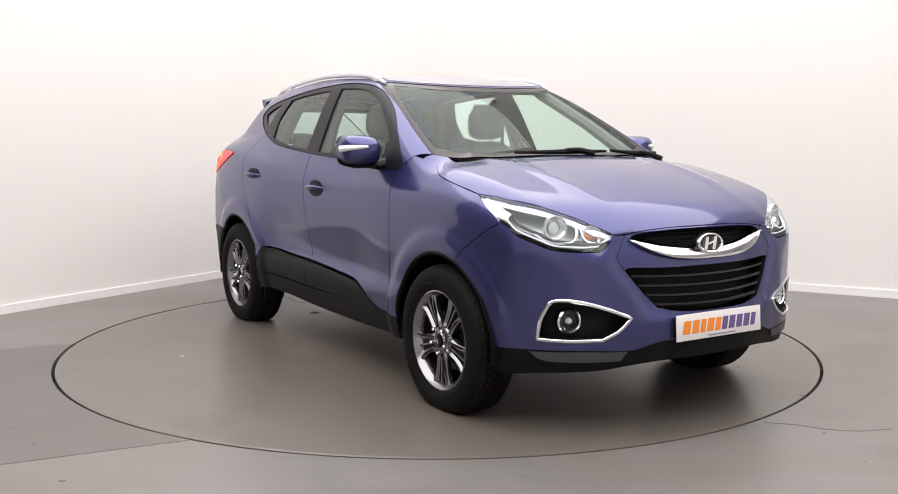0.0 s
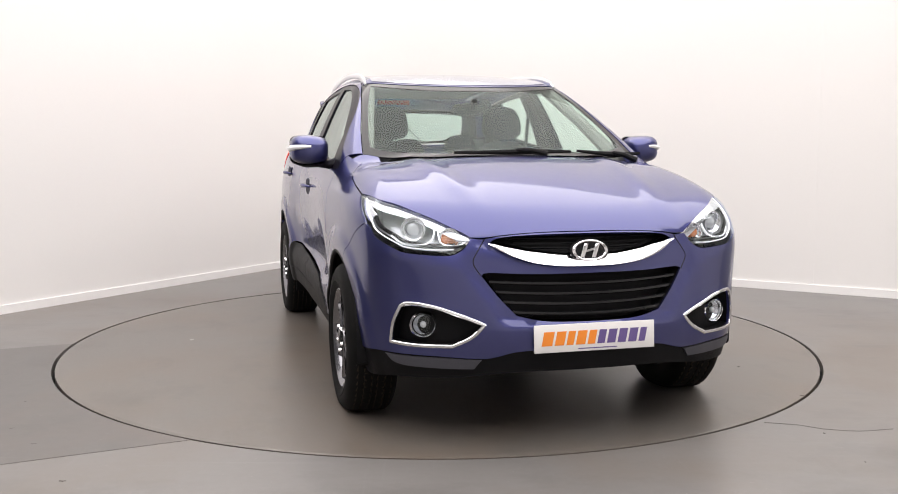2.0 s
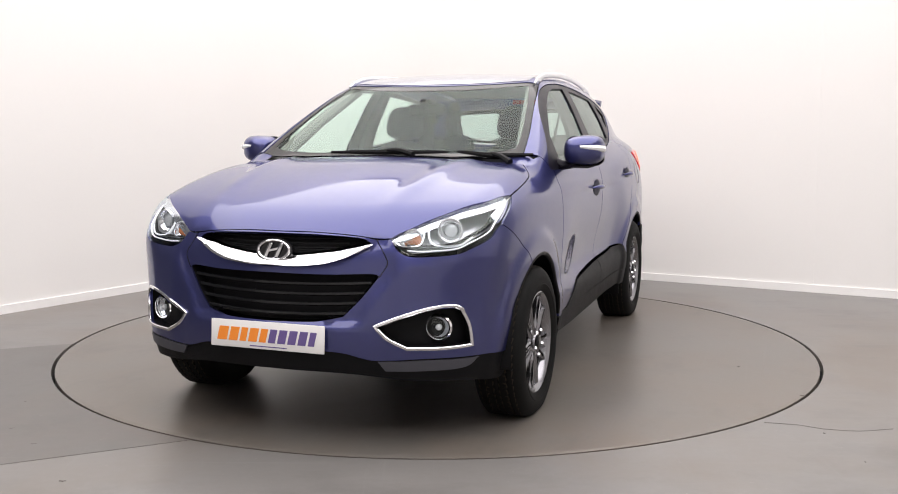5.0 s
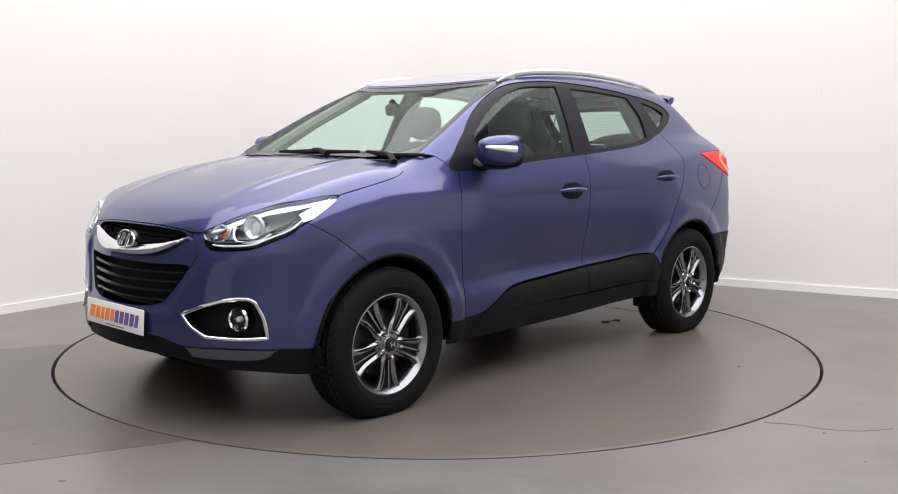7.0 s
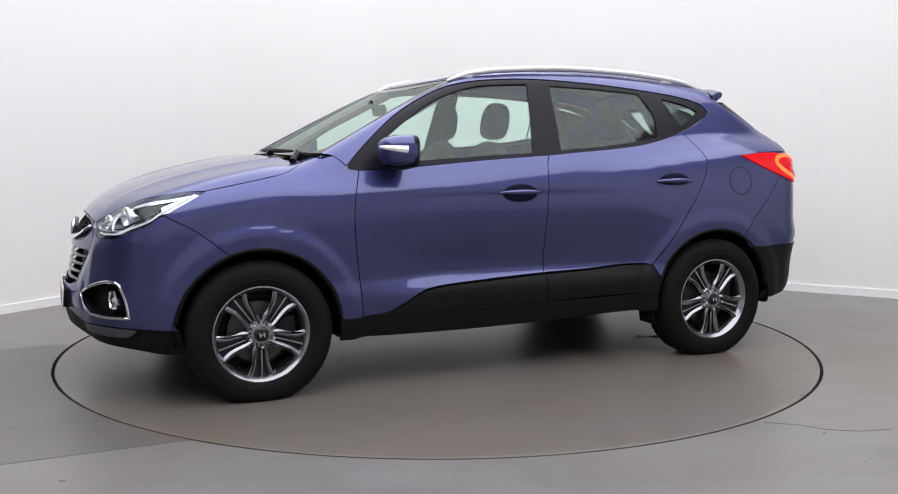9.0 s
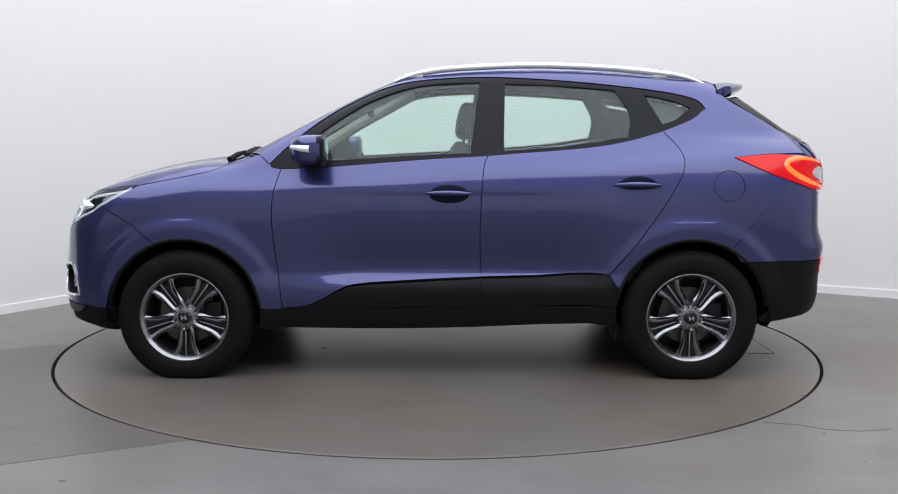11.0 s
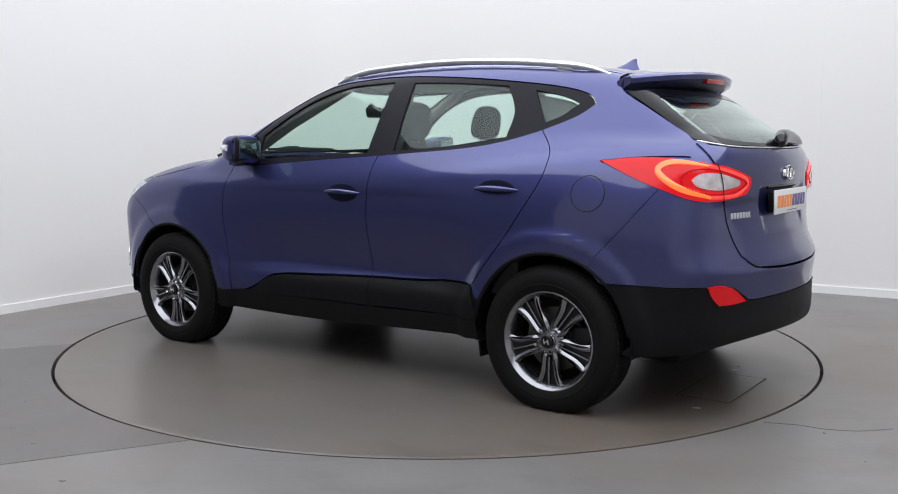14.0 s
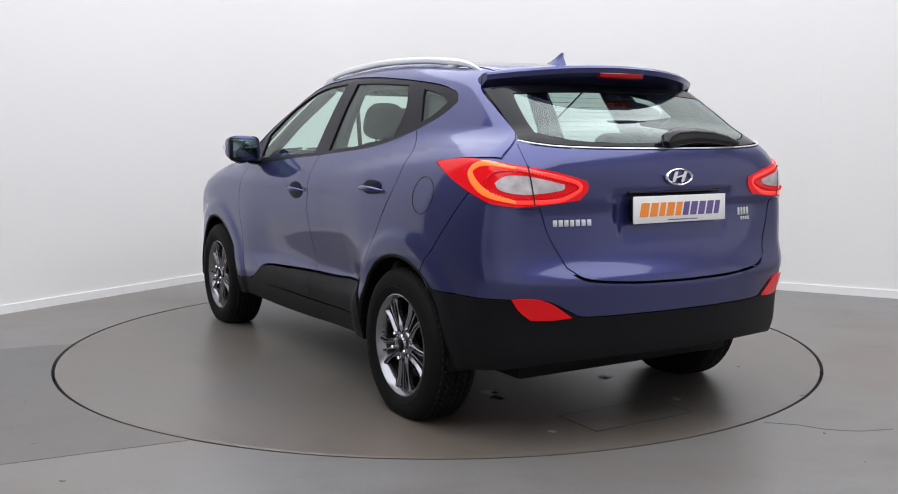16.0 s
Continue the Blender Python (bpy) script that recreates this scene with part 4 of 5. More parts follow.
def head_lamp(car, top, low, frontc, flip):
    s = -1 if flip else 1
    loop = [top, low, frontc]
    lamp = panel("headlamp", "front", loop, LENS, car, "clear headlamp with projector and chrome inside", rim=0, flip=flip, res=.025)
    lamp.visible_shadow = False
    panel("lamp_housing", "front", loop, HOUSING, lamp, "satin grey lamp housing", off=-.075, rim=.073, inward=1, flip=flip, res=.03, gap=.004)
    # bright inner sweep along the upper edge and light guide along the lower edge
    mid_top = [(x - .009, y - .005, z - .019) for x, y, z in top]
    strip("reflector_sweep", [mid_top], [.036, .054, .064, .076, .066, .020], .006, REFLECTOR, lamp, "bright reflector sweep", flip=flip, off=-.020)
    guide = [(x, y, z + .020) for x, y, z in low[1:]] + [(x, y, z + .018) for x, y, z in frontc[1:4]]
    strip("light_guide", [guide], .006, .006, DRL, lamp, "white light guide with small lamps", flip=flip, off=-.014)
    # projector and indicator bowls, set back behind the lens
    for c, r, nm in (((1.905, .700, .895), .044, "projector"), ((1.985, .565, .858), .038, "indicator_bowl")):
        p = Vector(on_body("front", to_chart("front", [c]), -.040)[0])
        d = (1, .30, -.02)
        barrel(nm, p, d, [(r * .62, -.03), (r * .66, .0), (r * .95, .016), (r * 1.05, .020), (r * 1.08, .014), (r, -.03)], CHROME, lamp, "chrome lamp bowl", s)
        barrel("bowl_ring", p, d, [(r * 1.02, .010), (r * 1.06, .022), (r * 1.16, .022), (r * 1.2, .008)], HOUSING, lamp, "dark bezel", s)
        if nm == "projector":
            sphere_part("lens", p + Vector((-.004, 0, 0)), r * .66, BULB, lamp, "round projector lens", (.5, 1, 1), s)
        else:
            sphere_part("indicator_bulb", p + Vector((-.004, 0, 0)), r * .80, INDICATOR, lamp, "amber indicator", (.4, 1.3, .8), s)
    u = [(1.85, .755, .868), (1.90, .715, .838), (1.955, .645, .838), (1.965, .625, .88), (1.94, .64, .925)]
    strip("projector_guide", [u], .008, .006, DRL, lamp, "white U-shaped guide", flip=flip, off=-.022)
    u = [(1.955, .61, .915), (1.985, .595, .842), (2.015, .53, .832), (2.015, .49, .862)]
    strip("indicator_guide", [u], .009, .006, CHROME, lamp, "bright indicator frame", flip=flip, off=-.020)
    strip("side_reflector", [[(1.60, .87, 1.0), (1.68, .85, .96), (1.76, .83, .93)]], [.03, .055, .04], .006, REFLECTOR, lamp, "side reflector", flip=flip, off=-.022)
    strip("lower_bezel", [[(x, y, z + .040) for x, y, z in low[2:]] + [(x, y, z + .034) for x, y, z in frontc[1:4]]], .016, .006, PLASTIC, lamp, "dark lower bezel", flip=flip, off=-.024)


FOG = [[(2.10, .44, .522), (2.06, .54, .562), (2.02, .62, .588), (1.985, .685, .601)], [(1.985, .685, .601), (1.955, .727, .600), (1.938, .748, .588)], [(1.938, .748, .588), (1.915, .772, .52), (1.905, .783, .437)], [(1.905, .783, .437), (1.98, .68, .432), (2.055, .56, .434)], [(2.055, .56, .434), (2.085, .49, .472), (2.10, .44, .522)]]


def fog_lamp(car, flip):
    s = -1 if flip else 1
    fog = panel("fog_lamp_surround", "front", FOG, PLASTIC, car, "black fog lamp recess with chrome frame", off=-.055, rim=.053, inward=1, flip=flip, gap=.002, step=.01)
    strip("chrome_frame", FOG, .0145, .007, CHROME, fog, "chrome frame", flip=flip, closed=True, off=.001)
    c = Vector((1.958, .660, .510))
    d = (1, .22, 0)
    barrel("fog_ring", c, d, [(.042, -.03), (.042, .008), (.049, .018), (.056, .010), (.057, -.03)], CHROME, fog, "chrome fog lamp ring", s)
    barrel("fog_reflector", c, d, [(.0, -.022), (.02, -.018), (.041, .0)], REFLECTOR, fog, "bright reflector", s)
    sphere_part("fog_bulb", c + Vector((.0, 0, 0)), .014, BULB, fog, "small bulb", (1.3, 1, 1), s, 12)
    lens = barrel("fog_lens", c, d, [(.0, .012), (.02, .011), (.041, .004)], LENS, fog, "clear lens", s)
    lens.visible_shadow = False


G_TOP = [(2.12, 0, .878), (2.12, .2, .876), (2.10, .375, .866), (2.08, .425, .843)]
G_MID = [(2.08, .425, .843), (2.10, .33, .822), (2.11, .22, .802), (2.12, .1, .790), (2.12, 0, .788)]
G_LOW = [(2.08, .425, .843), (2.10, .36, .808), (2.11, .26, .774), (2.12, .13, .756), (2.12, 0, .752)]
L_TOP = [(2.13, 0, .722), (2.12, .25, .722), (2.10, .43, .727), (2.09, .455, .715)]
L_SIDE = [(2.09, .455, .715), (2.11, .385, .63), (2.13, .315, .558)]
L_BOT = [(2.13, .315, .558), (2.15, .2, .536), (2.16, 0, .531)]
LIP = [(2.16, 0, .420), (2.15, .22, .419), (2.14, .32, .412), (2.115, .40, .390), (2.09, .46, .382), (2.0, .62, .390), (1.867, .80, .388), (1.704, .875, .381)]


def front_bumper(car, nose_edge, lamp_front, lamp_low):
    mid_low = snap(lamp_low, "front")[3:]
    arch = S(*arc(WB, 7, 68.5, n=16))
    seam = list(reversed(D((1.745, .914), (1.60, .832), (1.462, .722))))
    outline = [LIP, [LIP[-1], arch[0]], arch, seam, [seam[-1]] + mid_low, lamp_front, list(reversed(nose_edge))]
    up_hole = [G_TOP, G_LOW]
    lo_hole = [L_TOP, L_SIDE, L_BOT]
    bump = panel("front_bumper", "front", outline, PAINT, car, "body-coloured front bumper", holes=[up_hole, lo_hole, FOG], both=True, step=.011, gap=.0015)
    # grilles
    up = panel("upper_grille", "front", [G_TOP, G_MID], PLASTIC, bump, "black mesh upper grille", both=True, off=-.045, gap=-.004, rim=.04, inward=1)
    strip("chrome_wing", [[(x, y, z) for x, y, z in reversed([((a[0] + b[0]) / 2, (a[1] + b[1]) / 2, (a[2] + b[2]) / 2) for a, b in zip(G_MID, G_LOW)])]], [.046, .050, .052, .040, .008], .010, CHROME, bump, "broad chrome grille bar", off=.006, tilt=.45)
    strip("chrome_wing", [[(x, y, z) for x, y, z in reversed([((a[0] + b[0]) / 2, (a[1] + b[1]) / 2, (a[2] + b[2]) / 2) for a, b in zip(G_MID, G_LOW)])]], [.046, .050, .052, .040, .008], .010, CHROME, bump, "broad chrome grille bar", flip=True, off=.006, tilt=.45)
    for i in range(4):
        z = .858 - .018 * i
        w = .37 - .05 * i
        pts = [(2.1, -w + 2 * w * j / 10, z - .004 * (1 - (2 * j / 10 - 1) ** 2)) for j in range(11)]
        strip("mesh_bar", [pts], .006, .006, PLASTIC, up, off=-.03)
    lo = panel("lower_grille", "front", lo_hole, PLASTIC, bump, "black lower grille with slats", both=True, off=-.07, gap=-.004, rim=.066, inward=1)
    for i in range(4):
        z = .690 - .040 * i
        w = .435 - .027 * i - .004 * i
        pts = [(2.12, -w + 2 * w * j / 12, z - .010 * (1 - (2 * j / 12 - 1) ** 2)) for j in range(13)]
        strip("slat", [pts], .016, .010, GLOSSBLACK, lo, off=-.018)
    # lower black skirt and grey corner plates
    bot = [(1.70, .885, .30), (1.715, .88, .262), (1.82, .84, .270), (1.95, .75, .290), (2.05, .55, .300), (2.1, .3, .326), (2.1, 0, .332)]
    panel("lower_skirt", "front", [LIP, [LIP[-1], bot[0]], bot], PLASTIC, bump, "black lower bumper skirt", both=True, off=-.008, rim=.03, gap=0)
    for flip in (False, True):
        panel("corner_plate", "front", [[(2.095, .448, .379), (2.0, .62, .386), (1.867, .80, .384)], [(1.867, .80, .384), (1.912, .757, .345), (2.0, .62, .338), (2.075, .475, .337)], [(2.075, .475, .337), (2.095, .448, .379)]], SKID, bump, "grey plastic corner plate", off=.002, rim=.012, flip=flip)
    # panel joints beside the grille
    for s in (False, True):
        strip("grille_joint", [[(2.075, .44, .862), (2.07, .475, .80), (2.07, .485, .765), (2.09, .458, .715)]], .004, .0008, GLOSSBLACK, bump, flip=s, off=.0002)
    # badge: oval ring with a slanted mark
    badge(bump, Vector((2.114, 0, .812)), Vector((1, 0, .22)), .079, .045, True)
    plate(car, Vector((2.184, 0, .470)), 1, -4)


def badge(parent, c, facing, a, b, backed):
    q = facing.to_track_quat("Z", "Y").to_matrix().to_4x4()
    m = Matrix.Translation(c) @ q
    bm = bmesh.new()
    n = 48
    rows = []
    for rr, h in ((.80, 0), (.82, .007), (.90, .010), (.98, .007), (1.0, 0)):
        rows.append([bm.verts.new((a * rr * math.cos(2 * math.pi * i / n), b * (rr - .06 * (1 - rr)) * math.sin(2 * math.pi * i / n), h)) for i in range(n)])
    for u, v in zip(rows, rows[1:]):
        for i in range(n):
            bm.faces.new([u[i], u[(i + 1) % n], v[(i + 1) % n], v[i]])
    bm.transform(m)
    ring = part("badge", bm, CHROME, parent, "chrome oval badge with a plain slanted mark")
    bm = bmesh.new()
    for s in (-1, 1):
        prism([(s * .32 * a - .26 * a, -.64 * b), (s * .32 * a - .02 * a, -.64 * b), (s * .32 * a + .26 * a, .64 * b), (s * .32 * a + .02 * a, .64 * b)], .007, pose(0, 0, .001), bevel=.002, bm=bm)
    prism([(-.36 * a, -.22 * b), (.30 * a, .06 * b), (.34 * a, .28 * b), (-.30 * a, .0 * b)], .006, pose(0, 0, .001), bm=bm)
    bm.transform(m)
    part("badge_mark", bm, CHROME, ring)
    if backed:
        bm = bmesh.new()
        prism([(a * 1.08 * math.cos(2 * math.pi * i / 40), b * 1.12 * math.sin(2 * math.pi * i / 40)) for i in range(40)], .02, m @ pose(0, 0, -.02), bm=bm)
        part("badge_back", bm, GLOSSBLACK, ring, "black badge backing")


def plate(car, c, way, tilt):
    """A white dealer plate with orange and purple blocks in place of its words."""
    m = Matrix.Translation(c) @ pose(0, 0, 0, 90 + tilt, 0, 90 * way)
    bm = box(.524, .112, .008, m, .003)
    p = part("number_plate", bm, WHITE, car, "white dealer plate with orange and purple print")
    widths = [.055, .050, .040, .050, .042, .042, .046, .046, .046, .038]
    x = -.232
    for i, w in enumerate(widths):
        h = .056
        sl = .012
        bm = bmesh.new()
        prism([(x, -h / 2), (x + w - .010, -h / 2), (x + w - .010 + sl, h / 2), (x + sl, h / 2)], .0012, m @ pose(0, 0, .0042), bm=bm)
        part("print_block", bm, ORANGE if i < 5 else PURPLE, p, smooth=False)
        x += w + .0005
    bm = box(.17, .004, .0012, m @ pose(.01, -.0445, .0045))
    part("print_line", bm, PURPLE, p, smooth=False)
    part("plate_holder", box(.50, .09, .03, m @ pose(0, 0, -.019), .004), PLASTIC, p, "black plate holder")


TAIL = [[(-1.54, .845, 1.172), (-1.70, .83, 1.187), (-1.81, .80, 1.187), (-1.97, .72, 1.165), (-2.055, .59, 1.136), (-2.088, .458, 1.098)],
        [(-2.088, .458, 1.098), (-2.09, .455, 1.060), (-2.087, .495, 1.018)],
        [(-2.087, .495, 1.018), (-2.06, .65, 1.002), (-2.016, .757, .996), (-1.93, .81, 1.008), (-1.859, .839, 1.035), (-1.70, .85, 1.095), (-1.54, .845, 1.172)]]


def tail_lamp(car, flip):
    lamp = panel("tail_lamp", "rear", TAIL, RED, car, "lit red tail lamp with an orange band and pale centre", off=.005, rim=.02, flip=flip, res=.02, gap=.0025)
    band = [(-2.085, .503, 1.088), (-2.07, .57, 1.108), (-1.986, .738, 1.150), (-1.87, .79, 1.168), (-1.81, .808, 1.156), (-1.80, .827, 1.128), (-1.84, .83, 1.088), (-1.913, .823, 1.050), (-2.015, .756, 1.016), (-2.07, .60, 1.020), (-2.085, .525, 1.045)]
    strip("light_band", [band[2:9]], [.010, .020, .026, .028, .028, .024, .012], .003, AMBER, lamp, "glowing orange light band", flip=flip, kind="rear", off=.006)
    strip("red_band", [band[8:] + [(-2.088, .495, 1.066)] + band[:3]], [.016, .017, .016, .014, .016, .018, .016], .003, REDGLOW, lamp, "glowing red light band", flip=flip, kind="rear", off=.0055)
    core = [[(-1.93, .80, 1.092), (-1.955, .78, 1.116), (-1.985, .745, 1.124), (-2.03, .68, 1.116), (-2.07, .56, 1.086)], [(-2.07, .56, 1.086), (-2.075, .57, 1.062), (-2.05, .66, 1.048), (-2.01, .735, 1.046), (-1.955, .79, 1.062), (-1.93, .80, 1.092)]]
    panel("reverse_lens", "rear", core, CLEARLAMP, lamp, "pale reversing lens", off=.008, rim=.004, flip=flip, res=.02)
    ring = [(-1.878, .805, 1.10), (-1.92, .785, 1.132), (-1.985, .73, 1.138), (-2.045, .62, 1.113), (-2.085, .505, 1.072), (-2.06, .62, 1.036), (-2.01, .745, 1.032), (-1.92, .81, 1.058)]
    c = np.vstack([catmull(to_chart("rear", ring + ring[:1]), .012)])
    P = on_body("rear", c, .0075)
    bm = bmesh.new()
    for q in P[::1]:
        bmesh.ops.create_icosphere(bm, subdivisions=1, radius=.0052, matrix=Matrix.Translation((q[0], q[1] * (-1 if flip else 1), q[2])))
    part("lamp_dots", bm, REDEMIT, lamp, "row of small red lamps")
    strip("lamp_joint", [[(-2.02, .705, 1.162), (-2.035, .702, 1.11), (-2.046, .698, 1.06), (-2.05, .690, 1.006)]], .005, .0015, GAP, lamp, "dark joint across the lamp", flip=flip, kind="rear", off=.011)
    # painted inner panel round the lamp
    back = [[(-1.52, .87, 1.21), (-1.80, .78, 1.27), (-1.90, .68, 1.275), (-1.98, .655, 1.235), (-2.03, .665, 1.17)], [(-2.03, .665, 1.17), (-2.06, .66, 1.07), (-2.08, .60, .90), (-2.12, .53, .725)], [(-2.12, .53, .725), (-2.06, .69, .74), (-1.85, .82, .96), (-1.72, .87, 1.04), (-1.52, .87, 1.21)]]
    panel("lamp_mount", "rear", back, PAINT, car, "painted panel behind the tail lamp", off=-.006, rim=.01, flip=flip)


C_TOP_S = [(-1.575, .91, .632), (-1.75, .89, .633), (-1.942, .82, .634), (-2.02, .75, .634), (-2.077, .645, .626), (-2.11, .55, .578), (-2.13, .49, .557), (-2.18, .25, .560), (-2.2, 0, .562)]


def rear_end(car):
    # tailgate
    gate_side = [(-1.917, .690, 1.250), (-2.0, .702, 1.17), (-2.046, .697, 1.069), (-2.06, .665, .97), (-2.06, .632, .884), (-2.10, .567, .755)]
    gate_low = [(-2.10, .567, .755), (-2.134, .483, .709), (-2.17, .3, .692), (-2.18, .15, .688), (-2.18, 0, .687)]
    gate_top = [(-2.09, 0, 1.220), (-2.08, .3, 1.222), (-2.03, .52, 1.228), (-1.98, .62, 1.238), (-1.917, .690, 1.250)]
    gate = panel("tailgate", "rear", [gate_top, gate_side, gate_low], PAINT, car, "body-coloured tailgate", both=True, gap=.003)
    g_side = [(-1.917, .680, 1.262), (-1.80, .662, 1.342), (-1.68, .640, 1.412), (-1.55, .605, 1.48)]
    g_top = [(-1.55, .605, 1.48), (-1.62, .4, 1.50), (-1.66, 0, 1.508)]
    gt = [(-2.09, 0, 1.229), (-2.08, .3, 1.231), (-2.03, .52, 1.237), (-1.98, .62, 1.247), (-1.917, .680, 1.262)]
    ih = [[(-2.06, 0, 1.245), (-2.05, .3, 1.248), (-1.99, .48, 1.262), (-1.90, .585, 1.29)], [(-1.90, .585, 1.29), (-1.80, .57, 1.36), (-1.68, .54, 1.455)], [(-1.68, .54, 1.455), (-1.70, .3, 1.468), (-1.70, 0, 1.472)]]
    rg = panel("rear_window", "rear", ih, PRIVACY, gate, "tinted rear window with heater lines", both=True, off=-.005, rim=0, gap=0)
    rg.visible_shadow = False
    panel("black_border", "rear", [gt, g_side, g_top], FRIT, gate, "black printed glass border", holes=[ih], both=True, off=-.003, rim=.006)
    for i in range(9):
        z = 1.272 + .021 * i
        pts = [(-1.9, -.50 + .1 * j, z) for j in range(11)]
        strip("heater_line", [pts], .0016, .0006, material_cache2(), rg, kind="rear", off=-.006)
    strip("glass_trim", [[(x, y, z - .005) for x, y, z in gt]], .007, .003, SATIN, gate, "thin bright line under the glass", kind="rear", off=.002)
    strip("glass_trim", [[(x, y, z - .005) for x, y, z in gt]], .007, .003, SATIN, gate, "thin bright line under the glass", kind="rear", off=.002, flip=True)
    # crease above the plate: a black strip stands in for the recess's shade
    pts = [(-2.1, -.26 + .052 * j, 1.046) for j in range(11)]
    strip("plate_recess_shade", [pts], .016, .010, GLOSSBLACK, gate, "black strip for the shaded recess edge above the plate", kind="rear", off=-.004)
    # spoiler: a wing carried past the roof
    bm = bmesh.new()
    rows = []
    for j in range(25):
        u = -1 + j / 12
        y = .603 * u
        e = 1 - abs(u) ** 3
        x0 = -1.50 - .045 * (1 - u * u)
        xt = -1.575 - .19 * (1 - abs(u) ** 2.4)
        z0 = on_body("top", np.array([[x0 + .0, min(abs(y), .585)]]))[0][2]
        zt = 1.545 + .038 * (1 - u * u)
        dip = .028
        prof = [(x0, z0 + .001), ((x0 + xt) / 2, (z0 + zt) / 2 + .010), (xt + .01, zt + .004), (xt, zt - .006), (xt + .006, zt - dip), (xt + .06, zt - .062), (x0 - .03, z0 - .085)]
        rows.append([bm.verts.new((px, y, pz)) for px, pz in prof])
    for a, b in zip(rows, rows[1:]):
        for k in range(6):
            bm.faces.new([a[k], a[k + 1], b[k + 1], b[k]])
    bm.faces.new(rows[0])
    bm.faces.new(rows[-1][::-1])
    sp = part("spoiler", bm, PAINT, gate, "body-coloured roof spoiler")
    pts = [(-1.743 + .35 * abs(y) ** 2, y, 1.551) for y in (-.125, -.06, 0, .06, .125)]
    part("brake_light", tube(pts, .018, 8, flat=1.1), DIMRED, sp, "red high brake light")
    # bumper
    side_seam = D(*Q_SEAM)
    top = [(-1.859, .839, 1.032), (-1.93, .81, 1.004), (-2.016, .757, .992), (-2.052, .672, .990)]
    outline = [list(reversed(C_TOP_S)), S((-1.575, .632), (-1.519, .695)), side_seam, [side_seam[-1]] + top, [top[-1], (-2.06, .660, .95), (-2.06, .636, .884), (-2.10, .572, .750)], [(-2.10, .572, .750), (-2.134, .488, .703), (-2.17, .3, .686), (-2.18, .15, .682), (-2.18, 0, .681)]]
    bump = panel("rear_bumper", "rear", outline, PAINT, car, "body-coloured rear bumper with black lower half", both=True)
    C_BOT = [(-1.69, .90, .325), (-1.71, .865, .314), (-1.90, .76, .338), (-2.078, .573, .372), (-2.163, .30, .390), (-2.165, 0, .394)]
    arch2 = S(*arc(-WB, 132, 178, n=10))
    panel("lower_bumper", "rear", [list(reversed(C_TOP_S)), [C_TOP_S[0], arch2[0]], arch2, [arch2[-1], C_BOT[0]], C_BOT], CLADDING, bump, "black plastic lower bumper", both=True, off=.005, rim=.02)
    for flip in (False, True):
        # passive reflector; its brightness is added as emission
        panel("reflector", "rear", [[(-2.011, .773, .636), (-2.045, .715, .640), (-2.08, .635, .622), (-2.105, .536, .556)], [(-2.105, .536, .556), (-2.08, .62, .547), (-2.039, .70, .548)], [(-2.039, .70, .548), (-2.02, .745, .59), (-2.011, .773, .636)]], REDEMIT, bump, "red rear reflector with an added glow", off=.010, rim=.012, flip=flip, res=.02)
    badge(gate, Vector((-2.121, 0, 1.106)), Vector((-1, 0, .10)), .079, .036, False)
    plate(car, Vector((-2.137, 0, .975)), -1, -2)
    # lettering stands as plain chrome bars
    for y0, n, w, z, h, gap in ((.635, 7, .026, .930, .026, .0022), (-.40, 4, .021, .945, .034, .003), (-.42, 4, .018, .913, .016, .0015)):
        for i in range(n):
            yy = y0 - (w + gap) * (i + .5)
            x = on_body("rear", to_chart("rear", [(-2.1, yy, z)]))[0]
            nn = normals(x[None])[0]
            bm = box(w * .72, h, .005, Matrix.Translation(x) @ Vector(nn).to_track_quat("Z", "Y").to_matrix().to_4x4(), .001)
            part("badge_bar", bm, SATIN, gate, "plain silver badge bar")
    # rear wiper
    def wiper_row(pts, lift_by):
        return [tuple(on_body("rear", to_chart("rear", [(-2.0, yy, zz)]), lift_by)[0]) for yy, zz in pts]

    row = wiper_row(((.050, 1.240), (.035, 1.256), (-.02, 1.270), (-.12, 1.276), (-.22, 1.271), (-.31, 1.260), (-.385, 1.246)), .022)
    wip = part("rear_wiper", tube(row, [.016, .030, .034, .031, .026, .020, .008], 12, flat=1.2), GLOSSBLACK, gate, "black rear wiper under a moulded cover")
    part("blade", tube(wiper_row(((.03, 1.236), (-.15, 1.250), (-.385, 1.240)), .010), [.008, .010, .005], 6), PLASTIC, wip, "rubber wiper blade")
    # underside
    part("exhaust", tube([(-1.95, -.45, .37), (-1.85, -.45, .38), (-1.6, -.40, .40)], [.03, .03, .05], 12), STEEL, car, "exhaust pipe under the bumper")


def material_cache2():
    m = bpy.data.materials.get("heater_wire")
    return m or material("heater_wire", (.05, .045, .04), .5)


